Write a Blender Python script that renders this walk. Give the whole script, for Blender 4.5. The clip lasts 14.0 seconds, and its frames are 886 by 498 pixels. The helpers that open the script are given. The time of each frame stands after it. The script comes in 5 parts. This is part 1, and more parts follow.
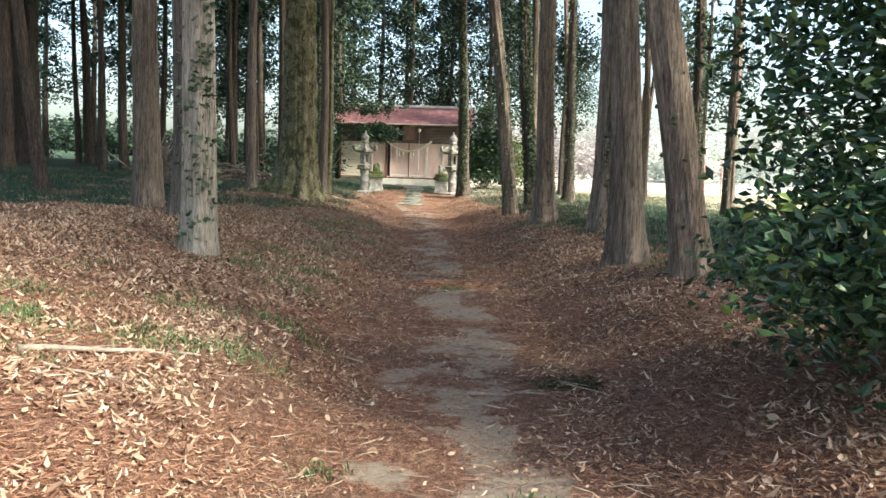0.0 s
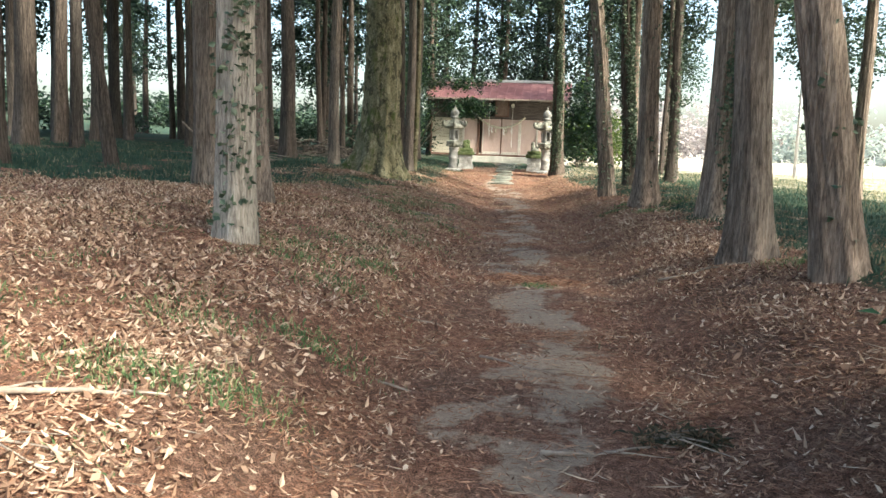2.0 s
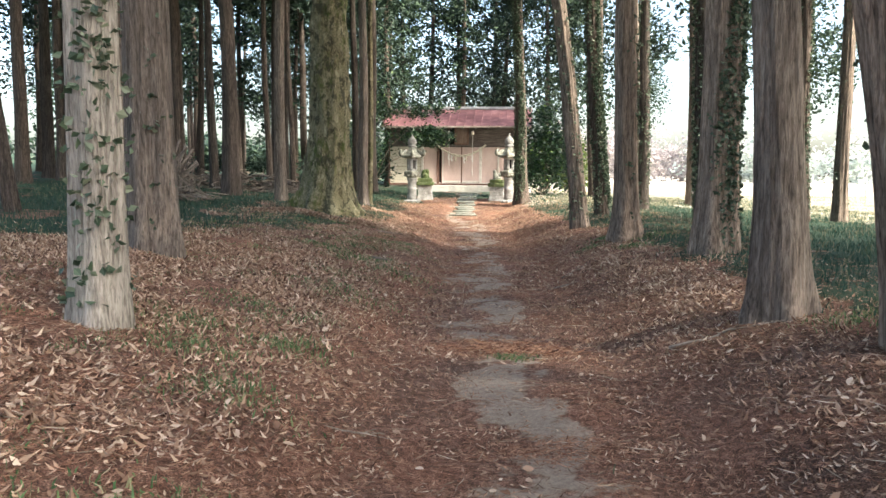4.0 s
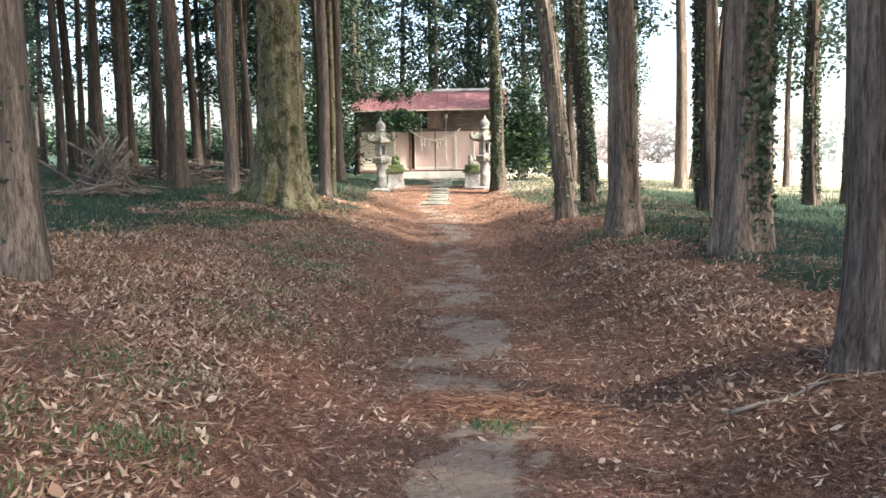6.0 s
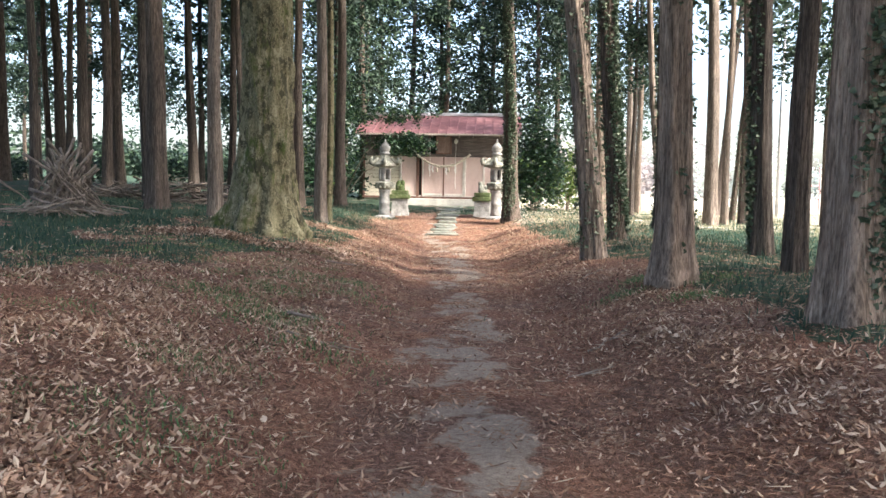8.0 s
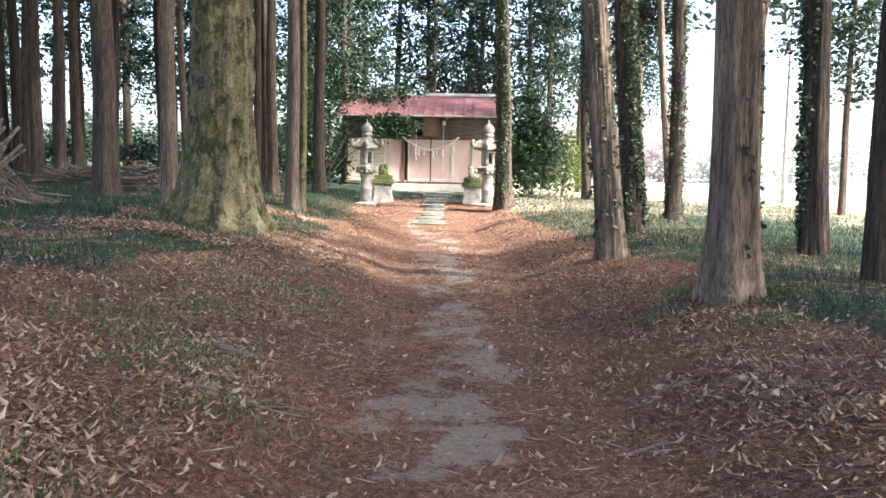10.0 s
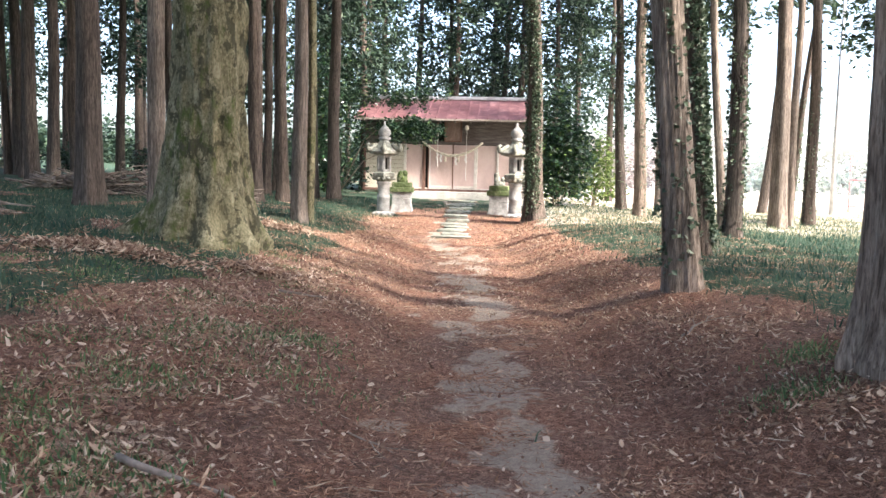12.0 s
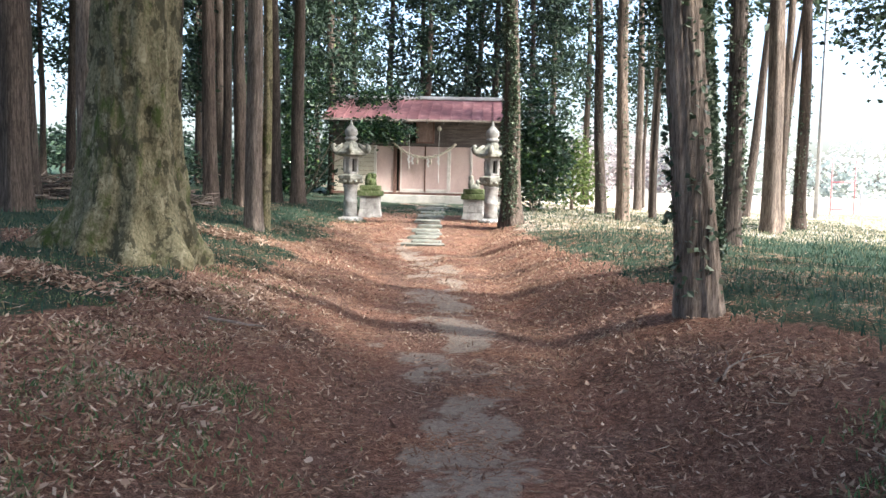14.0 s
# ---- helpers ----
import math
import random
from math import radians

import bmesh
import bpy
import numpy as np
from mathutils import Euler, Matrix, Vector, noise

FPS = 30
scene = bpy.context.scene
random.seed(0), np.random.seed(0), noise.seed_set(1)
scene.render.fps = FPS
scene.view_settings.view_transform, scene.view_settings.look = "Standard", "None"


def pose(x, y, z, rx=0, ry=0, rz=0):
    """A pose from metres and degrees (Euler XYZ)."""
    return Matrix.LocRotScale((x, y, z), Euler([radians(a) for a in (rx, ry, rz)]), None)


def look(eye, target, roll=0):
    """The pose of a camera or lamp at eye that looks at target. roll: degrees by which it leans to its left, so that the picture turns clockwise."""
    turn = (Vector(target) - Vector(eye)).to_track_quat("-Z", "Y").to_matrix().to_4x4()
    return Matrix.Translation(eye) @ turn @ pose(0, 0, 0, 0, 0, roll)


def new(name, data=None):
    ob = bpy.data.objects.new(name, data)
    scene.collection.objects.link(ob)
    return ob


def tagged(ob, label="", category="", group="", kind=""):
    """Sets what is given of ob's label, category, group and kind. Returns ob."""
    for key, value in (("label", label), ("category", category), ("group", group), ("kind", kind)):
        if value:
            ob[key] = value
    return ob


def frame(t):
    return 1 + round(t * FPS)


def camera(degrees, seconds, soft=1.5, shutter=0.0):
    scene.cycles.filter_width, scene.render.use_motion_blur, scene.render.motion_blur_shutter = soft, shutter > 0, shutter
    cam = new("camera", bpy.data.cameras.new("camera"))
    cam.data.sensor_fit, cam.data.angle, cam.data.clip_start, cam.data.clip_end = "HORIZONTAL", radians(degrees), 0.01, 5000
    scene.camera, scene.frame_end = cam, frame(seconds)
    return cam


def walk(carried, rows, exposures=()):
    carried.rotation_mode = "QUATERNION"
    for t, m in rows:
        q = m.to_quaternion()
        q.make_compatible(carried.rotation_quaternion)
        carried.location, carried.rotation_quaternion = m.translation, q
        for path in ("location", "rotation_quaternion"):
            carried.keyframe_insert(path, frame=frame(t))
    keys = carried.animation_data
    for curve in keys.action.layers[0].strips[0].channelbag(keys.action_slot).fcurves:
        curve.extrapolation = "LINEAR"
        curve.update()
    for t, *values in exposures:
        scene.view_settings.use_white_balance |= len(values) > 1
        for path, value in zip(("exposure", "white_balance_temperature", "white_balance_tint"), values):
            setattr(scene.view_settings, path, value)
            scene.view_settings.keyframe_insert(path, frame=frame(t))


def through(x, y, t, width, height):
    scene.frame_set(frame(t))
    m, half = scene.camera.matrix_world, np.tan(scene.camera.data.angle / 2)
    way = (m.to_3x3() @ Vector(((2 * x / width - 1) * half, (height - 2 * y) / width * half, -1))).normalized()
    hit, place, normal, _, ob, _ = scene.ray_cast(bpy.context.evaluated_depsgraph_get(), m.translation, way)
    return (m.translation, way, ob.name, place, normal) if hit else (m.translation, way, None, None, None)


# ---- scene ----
cam = camera(57.2, 14.0, soft=1.5)
PATH = [
    (0, (0.042, 0.113, 1.486), (0.003, 2.104, 1.292), 1.8),
    (0.5, (0.115, 0.44, 1.448), (-0.048, 2.423, 1.238), 0.5),
    (1, (0.19, 0.77, 1.473), (-0.072, 2.74, 1.254), 0.9),
    (1.5, (0.163, 1.189, 1.454), (-0.118, 3.154, 1.21), 1.9),
    (2, (0.134, 1.595, 1.464), (-0.132, 3.561, 1.208), 2.1),
    (2.5, (0.104, 2.077, 1.504), (-0.167, 4.046, 1.28), 1.9),
    (3, (0.016, 2.561, 1.499), (-0.224, 4.538, 1.319), 1.6),
    (3.2, (0.002, 2.741, 1.508), (-0.21, 4.721, 1.328), 1.1),
    (5.3, (0.016, 4.881, 1.527), (-0.155, 6.865, 1.338), 0.2),
    (5.5, (-0.028, 5.116, 1.516), (-0.199, 7.099, 1.326), 0.1),
    (6, (-0.02, 5.647, 1.513), (-0.146, 7.631, 1.294), -0.7),
    (6.5, (-0.014, 6.174, 1.522), (-0.164, 8.161, 1.356), 0.5),
    (7, (-0.073, 6.754, 1.523), (-0.181, 8.745, 1.369), 0.4),
    (7.5, (-0.09, 7.32, 1.519), (-0.21, 9.311, 1.376), 0.2),
    (8, (-0.131, 7.904, 1.492), (-0.274, 9.893, 1.339), 1.0),
    (8.2, (-0.158, 8.114, 1.513), (-0.275, 10.105, 1.356), 0.9),
    (10.3, (-0.333, 10.458, 1.484), (-0.44, 12.445, 1.293), 1.2),
    (10.5, (-0.372, 10.697, 1.484), (-0.474, 12.686, 1.3), 1.2),
    (11, (-0.432, 11.23, 1.471), (-0.533, 13.218, 1.283), 0.8),
    (11.5, (-0.455, 11.753, 1.494), (-0.648, 13.735, 1.303), 1.4),
    (12, (-0.49, 12.2, 1.509), (-0.651, 14.185, 1.334), 1.4),
    (12.5, (-0.481, 12.627, 1.476), (-0.594, 14.612, 1.265), 0.9),
    (13, (-0.54, 13.13, 1.46), (-0.703, 15.111, 1.24), 1.5),
    (13.5, (-0.566, 13.48, 1.49), (-0.691, 15.466, 1.293), 1.5),
    (14, (-0.558, 13.708, 1.499), (-0.654, 15.699, 1.333), 1.3),
]
walk(cam, [(t, look(eye, target, roll)) for t, eye, target, roll in PATH], exposures=((0.0, 1.7, 6350, 2), (1.5, 1.85, 6350, 1), (3.0, 2.0, 6400, 4), (5.5, 2.22, 6350, 9), (8.0, 2.15, 6150, 10), (11.0, 2.38, 6150, 12), (13.0, 2.24, 6000, 11), (14.0, 1.98, 5900, 10)))

# ---- light ----
SUN_AZ, SUN_EL = radians(115.0), radians(44.0)      # azimuth clockwise from +y
world = bpy.data.worlds.new("sky")
scene.world = world
world.use_nodes = True
wn = world.node_tree
sky = wn.nodes.new("ShaderNodeTexSky")
sky.sky_type = "NISHITA"
sky.sun_disc = False
sky.sun_elevation, sky.sun_rotation = SUN_EL, SUN_AZ
sky.air_density, sky.dust_density, sky.ozone_density = 1.0, 4.0, 0.7
wn.links.new(sky.outputs[0], wn.nodes["Background"].inputs[0])
wn.nodes["Background"].inputs[1].default_value = 0.15
sun_dir = Vector((math.sin(SUN_AZ) * math.cos(SUN_EL), math.cos(SUN_AZ) * math.cos(SUN_EL), math.sin(SUN_EL)))
sun = new("sun", bpy.data.lights.new("sun", "SUN"))
sun.data.energy, sun.data.angle, sun.data.color = 3.0, radians(4.0), (1.0, 0.92, 0.8)
sun.matrix_world = look(sun_dir * 100, (0, 0, 0))


# ---- materials ----
def ramp_of(nt, fac, stops):
    node = nt.nodes.new("ShaderNodeValToRGB")
    els = node.color_ramp.elements
    while len(els) < len(stops):
        els.new(0.5)
    for el, (pos, col) in zip(els, stops):
        el.position, el.color = pos, (*col, 1)
    nt.links.new(fac, node.inputs[0])
    return node.outputs[0]


def coords(nt, scale=(1, 1, 1), kind="Object"):
    tc = nt.nodes.new("ShaderNodeTexCoord")
    mp = nt.nodes.new("ShaderNodeMapping")
    mp.inputs["Scale"].default_value = scale
    nt.links.new(tc.outputs[kind], mp.inputs[0])
    return mp.outputs[0]


def noise_of(nt, vec, scale, detail=5, rough=0.6, distort=0.0):
    n = nt.nodes.new("ShaderNodeTexNoise")
    n.inputs["Scale"].default_value, n.inputs["Detail"].default_value = scale, detail
    n.inputs["Roughness"].default_value, n.inputs["Distortion"].default_value = rough, distort
    nt.links.new(vec, n.inputs["Vector"])
    return n.outputs["Fac"]


def mix_of(nt, fac, a, b, mode="MIX"):
    m = nt.nodes.new("ShaderNodeMix")
    m.data_type, m.blend_type = "RGBA", mode
    for sock, v in ((m.inputs[0], fac), (m.inputs[6], a), (m.inputs[7], b)):
        if isinstance(v, (int, float)):
            sock.default_value = v
        elif isinstance(v, tuple):
            sock.default_value = (*v, 1)
        else:
            nt.links.new(v, sock)
    return m.outputs[2]


def bump_of(nt, height, strength, dist=0.02):
    b = nt.nodes.new("ShaderNodeBump")
    b.inputs["Strength"].default_value, b.inputs["Distance"].default_value = strength, dist
    nt.links.new(height, b.inputs["Height"])
    return b.outputs[0]


def material(name, rough=0.85, spec=0.3, metal=0.0):
    m = bpy.data.materials.new(name)
    m.use_nodes = True
    p = m.node_tree.nodes["Principled BSDF"]
    p.inputs["Roughness"].default_value, p.inputs["Metallic"].default_value = rough, metal
    p.inputs["Specular IOR Level"].default_value = spec
    return m, m.node_tree, p


def mottled(name, dark, mid, light, scale=(1, 1, 1), size=6.0, fine=40.0, rough=0.85, spec=0.3, metal=0.0, bump=0.4, depth=0.02, kind="Object", speck=0.35):
    """A surface with stains at a large and grain at a small scale."""
    m, nt, p = material(name, rough, spec, metal)
    v = coords(nt, scale, kind)
    big, small = noise_of(nt, v, size, 4), noise_of(nt, v, fine, 3)
    base = ramp_of(nt, big, [(0.3, dark), (0.52, mid), (0.72, light)])
    grain = ramp_of(nt, small, [(0.25, (1 - speck,) * 3), (0.75, (1 + 0.7 * speck,) * 3)])
    nt.links.new(mix_of(nt, 1.0, base, grain, "MULTIPLY"), p.inputs["Base Color"])
    if bump:
        nt.links.new(bump_of(nt, small, bump, depth), p.inputs["Normal"])
    return m


def bark_material(name, dark, mid, light, bare=None, amount=0.6):
    """Fibrous bark in long upright strips, worn to paler inner bark in patches."""
    m, nt, p = material(name, 0.95, 0.12)
    v = coords(nt, (1, 1, 0.07))
    strips = noise_of(nt, v, 34, 6, 0.62, 0.5)
    cracks = noise_of(nt, coords(nt, (1, 1, 0.16)), 62, 4, 0.65, 0.4)
    broad = noise_of(nt, coords(nt, (1, 1, 0.3)), 1.7, 4)
    col = ramp_of(nt, strips, [(0.3, dark), (0.5, mid), (0.72, light)])
    if bare:
        patch = ramp_of(nt, noise_of(nt, coords(nt, (1, 1, 0.22)), 3.2, 6, 0.7, 0.4), [(amount, (0, 0, 0)), (amount + 0.16, (0.8, 0.8, 0.8))])
        col = mix_of(nt, patch, col, bare)
    col = mix_of(nt, 1.0, col, ramp_of(nt, cracks, [(0.34, (0.55, 0.54, 0.53)), (0.56, (1.12, 1.12, 1.12))]), "MULTIPLY")
    col = mix_of(nt, 1.0, col, ramp_of(nt, broad, [(0.3, (0.74, 0.74, 0.73)), (0.7, (1.2, 1.18, 1.15))]), "MULTIPLY")
    info = nt.nodes.new("ShaderNodeObjectInfo")
    col = mix_of(nt, 1.0, col, ramp_of(nt, info.outputs["Random"], [(0.0, (0.78, 0.8, 0.82)), (1.0, (1.15, 1.1, 1.06))]), "MULTIPLY")
    nt.links.new(col, p.inputs["Base Color"])
    nt.links.new(bump_of(nt, mix_of(nt, 0.4, strips, cracks), 1.0, 0.035), p.inputs["Normal"])
    return m


def scaly_bark_material(name, dark, mid, light, moss, pale):
    """Old bark in rough plates, with moss and pale lichen in blotches."""
    m, nt, p = material(name, 0.95, 0.12)
    v = coords(nt, (1, 1, 0.55))
    plates = nt.nodes.new("ShaderNodeTexVoronoi")
    plates.feature = "DISTANCE_TO_EDGE"
    plates.inputs["Scale"].default_value = 7.0
    warp = nt.nodes.new("ShaderNodeMix")
    warp.data_type = "VECTOR"
    warp.inputs[0].default_value = 0.12
    nt.links.new(v, warp.inputs[4])
    wob = nt.nodes.new("ShaderNodeTexNoise")
    wob.inputs["Scale"].default_value = 5.0
    nt.links.new(v, wob.inputs["Vector"])
    nt.links.new(wob.outputs["Color"], warp.inputs[5])
    nt.links.new(warp.outputs[1], plates.inputs["Vector"])
    grain, blotch, big = noise_of(nt, v, 38, 6, 0.7), noise_of(nt, v, 8.0, 9, 0.75), noise_of(nt, v, 1.6, 4)
    col = ramp_of(nt, grain, [(0.3, dark), (0.5, mid), (0.7, light)])
    col = mix_of(nt, ramp_of(nt, blotch, [(0.55, (0, 0, 0)), (0.6, (0.9, 0.9, 0.9))]), col, pale)
    scab = noise_of(nt, coords(nt, (1, 1, 0.6)), 5.5, 9, 0.72, 0.3)
    col = mix_of(nt, ramp_of(nt, scab, [(0.515, (0, 0, 0)), (0.55, (0.9, 0.9, 0.9))]), col, (0.055, 0.052, 0.032))
    mossy = mix_of(nt, 0.5, blotch, big)
    col = mix_of(nt, ramp_of(nt, mossy, [(0.4, (0.8, 0.8, 0.8)), (0.47, (0, 0, 0))]), col, moss)
    col = mix_of(nt, 1.0, col, ramp_of(nt, plates.outputs["Distance"], [(0.0, (0.85, 0.84, 0.83)), (0.06, (1.0, 1.0, 1.0))]), "MULTIPLY")
    nt.links.new(col, p.inputs["Base Color"])
    nt.links.new(bump_of(nt, mix_of(nt, 0.6, plates.outputs["Distance"], grain), 1.0, 0.04), p.inputs["Normal"])
    return m


def leaf_material(name, stops, rough=0.5, spec=0.4, through=0.25):
    """Leaves, each its own shade by island, a little light passing through."""
    m, nt, p = material(name, rough, spec)
    g = nt.nodes.new("ShaderNodeNewGeometry")
    col = ramp_of(nt, g.outputs["Random Per Island"], stops)
    nt.links.new(col, p.inputs["Base Color"])
    tr = nt.nodes.new("ShaderNodeBsdfTranslucent")
    nt.links.new(col, tr.inputs[0])
    ms = nt.nodes.new("ShaderNodeMixShader")
    ms.inputs[0].default_value = through
    nt.links.new(p.outputs[0], ms.inputs[1])
    nt.links.new(tr.outputs[0], ms.inputs[2])
    nt.links.new(ms.outputs[0], nt.nodes["Material Output"].inputs[0])
    return m


BARK = bark_material("cedar_bark", (0.04, 0.033, 0.029), (0.095, 0.078, 0.067), (0.18, 0.15, 0.13), (0.24, 0.185, 0.15), 0.6)
BARK_RED = bark_material("reddish_cedar_bark", (0.07, 0.057, 0.048), (0.165, 0.137, 0.116), (0.285, 0.24, 0.205), (0.4, 0.32, 0.26), 0.55)
# Reddish peeling bark, lightened in colour for trunks whose sun is blocked.
BARK_SUNNED = bark_material("sun_lightened_peeling_cedar_bark", (0.075, 0.058, 0.047), (0.195, 0.156, 0.128), (0.345, 0.285, 0.237), (0.46, 0.36, 0.285), 0.53)
BARK_PALE = bark_material("pale_grey_bark", (0.2, 0.18, 0.155), (0.36, 0.325, 0.28), (0.49, 0.445, 0.39), (0.6, 0.545, 0.475), 0.56)
BARK_MOSS = scaly_bark_material("mossy_olive_bark", (0.075, 0.067, 0.038), (0.165, 0.147, 0.088), (0.275, 0.248, 0.155), (0.058, 0.085, 0.016), (0.29, 0.265, 0.175))
CEDAR_LEAF = leaf_material("cedar_foliage", [(0.0, (0.013, 0.027, 0.018)), (0.6, (0.028, 0.052, 0.033)), (1.0, (0.055, 0.09, 0.045))], 0.6, 0.3, 0.15)
BROAD_LEAF = leaf_material("glossy_evergreen_leaf", [(0.0, (0.012, 0.034, 0.016)), (0.7, (0.026, 0.072, 0.03)), (0.9, (0.06, 0.125, 0.042)), (1.0, (0.18, 0.26, 0.06))], 0.3, 0.5, 0.15)
BRIGHT_LEAF = leaf_material("sunny_shrub_leaf", [(0.0, (0.06, 0.11, 0.03)), (1.0, (0.2, 0.26, 0.07))], 0.5, 0.35, 0.35)
IVY_LEAF = leaf_material("ivy_leaf", [(0.0, (0.03, 0.055, 0.032)), (0.7, (0.08, 0.115, 0.065)), (1.0, (0.22, 0.25, 0.17))], 0.45, 0.4, 0.15)
GRASS = leaf_material("grass_blade", [(0.0, (0.018, 0.05, 0.036)), (0.6, (0.04, 0.09, 0.06)), (0.85, (0.09, 0.12, 0.065)), (1.0, (0.3, 0.24, 0.15))], 0.6, 0.3, 0.3)
DRY_TWIG = leaf_material("dry_twig", [(0.0, (0.09, 0.06, 0.045)), (0.5, (0.24, 0.17, 0.12)), (1.0, (0.52, 0.43, 0.33))], 0.8, 0.15, 0.02)
TUFT = leaf_material("tuft_blade", [(0.0, (0.06, 0.11, 0.045)), (0.6, (0.12, 0.2, 0.08)), (0.85, (0.22, 0.27, 0.12)), (1.0, (0.45, 0.38, 0.24))], 0.6, 0.3, 0.3)
DRY_GRASS = leaf_material("dry_grass_blade", [(0.0, (0.2, 0.22, 0.11)), (0.5, (0.4, 0.36, 0.22)), (1.0, (0.58, 0.52, 0.37))], 0.7, 0.2, 0.3)
DEAD_LEAF = leaf_material("dead_leaf", [(0.0, (0.085, 0.045, 0.03)), (0.4, (0.24, 0.145, 0.095)), (0.75, (0.43, 0.295, 0.205)), (1.0, (0.62, 0.49, 0.37))], 0.75, 0.2, 0.1)
PALE_LEAF = leaf_material("pale_dead_leaf", [(0.0, (0.17, 0.095, 0.06)), (0.4, (0.34, 0.215, 0.145)), (0.8, (0.52, 0.38, 0.275)), (1.0, (0.62, 0.5, 0.38))], 0.75, 0.2, 0.12)
NEEDLE = leaf_material("dead_needle", [(0.0, (0.08, 0.036, 0.022)), (0.55, (0.27, 0.132, 0.08)), (1.0, (0.52, 0.32, 0.21))], 0.8, 0.2, 0.05)
TWIG = mottled("grey_brown_twig", (0.15, 0.118, 0.095), (0.28, 0.227, 0.183), (0.42, 0.36, 0.29), size=3, fine=30)
OLD_STICK = mottled("dead_branch_bark", (0.09, 0.07, 0.056), (0.21, 0.172, 0.14), (0.36, 0.305, 0.25), size=3, fine=30)
GRANITE = mottled("weathered_granite", (0.19, 0.18, 0.165), (0.33, 0.32, 0.3), (0.46, 0.45, 0.415), size=5, fine=70, rough=0.9, bump=0.3, depth=0.01)
GRANITE_DARK = mottled("lichened_granite", (0.12, 0.12, 0.095), (0.24, 0.24, 0.2), (0.36, 0.355, 0.31), size=7, fine=60, rough=0.95, bump=0.4, depth=0.012)
MOSS_STONE = mottled("mossy_stone", (0.05, 0.075, 0.025), (0.11, 0.14, 0.055), (0.26, 0.27, 0.17), size=9, fine=60, rough=0.95, bump=0.6)
SLAB_STONE = mottled("grey_green_slab", (0.13, 0.135, 0.11), (0.225, 0.23, 0.19), (0.33, 0.33, 0.285), size=4, fine=45, rough=0.95, bump=0.5)
CONCRETE = mottled("pale_concrete", (0.34, 0.33, 0.29), (0.5, 0.48, 0.43), (0.62, 0.6, 0.54), size=2.5, fine=50, rough=0.9, bump=0.2)
PINK_PANEL = mottled("faded_pink_panel", (0.5, 0.37, 0.325), (0.6, 0.455, 0.405), (0.66, 0.53, 0.475), scale=(1, 1, 0.4), size=1.6, fine=30, rough=0.6, bump=0.1, speck=0.1)
CREAM_SIDING = mottled("cream_siding", (0.44, 0.4, 0.31), (0.56, 0.51, 0.41), (0.64, 0.59, 0.5), scale=(0.5, 1, 1), size=2, fine=35, rough=0.6, bump=0.1, speck=0.1)
BROWN_BOARD = mottled("dark_brown_board", (0.075, 0.06, 0.054), (0.14, 0.115, 0.105), (0.21, 0.18, 0.165), scale=(0.3, 1, 2), size=5, fine=50, rough=0.8)
POST_WOOD = mottled("brown_post", (0.11, 0.06, 0.045), (0.19, 0.11, 0.085), (0.27, 0.17, 0.13), scale=(1, 1, 0.2), size=8, fine=50, rough=0.75)
PALE_TRIM = mottled("pale_trim", (0.55, 0.5, 0.44), (0.66, 0.62, 0.56), (0.74, 0.7, 0.64), size=3, fine=40, rough=0.6, bump=0.1, speck=0.1)
RED_ROOF = mottled("faded_red_metal", (0.1, 0.042, 0.044), (0.165, 0.073, 0.075), (0.29, 0.17, 0.165), scale=(1, 1, 1), size=2.2, fine=25, rough=0.5, spec=0.4, bump=0.1, speck=0.1)
GREY_METAL = mottled("dull_grey_metal", (0.3, 0.3, 0.3), (0.42, 0.42, 0.42), (0.52, 0.52, 0.52), size=3, fine=40, rough=0.45, metal=0.4, bump=0.05, speck=0.1)
# Red paint with the distance haze mixed into its colour.
HAZED_RED = mottled("haze_paled_red_steel", (0.5, 0.2, 0.2), (0.6, 0.27, 0.27), (0.68, 0.36, 0.36), size=3, fine=30, rough=0.5, bump=0.05)
# Near-black colour that stands in for shade inside openings.
SHADE_BLACK = mottled("interior_shade_black", (0.01, 0.01, 0.01), (0.02, 0.018, 0.016), (0.03, 0.028, 0.025), bump=0)
STRAW = mottled("straw_rope", (0.52, 0.47, 0.36), (0.66, 0.6, 0.48), (0.76, 0.71, 0.6), size=12, fine=90, rough=0.9)
PAPER = mottled("white_paper", (0.7, 0.69, 0.66), (0.78, 0.77, 0.74), (0.82, 0.81, 0.79), size=4, fine=40, rough=0.8, bump=0.05, speck=0.1)
PLAQUE_WOOD = mottled("plaque_wood", (0.17, 0.11, 0.09), (0.26, 0.18, 0.15), (0.34, 0.25, 0.2), scale=(1, 1, 0.3), size=6, fine=60, rough=0.7)


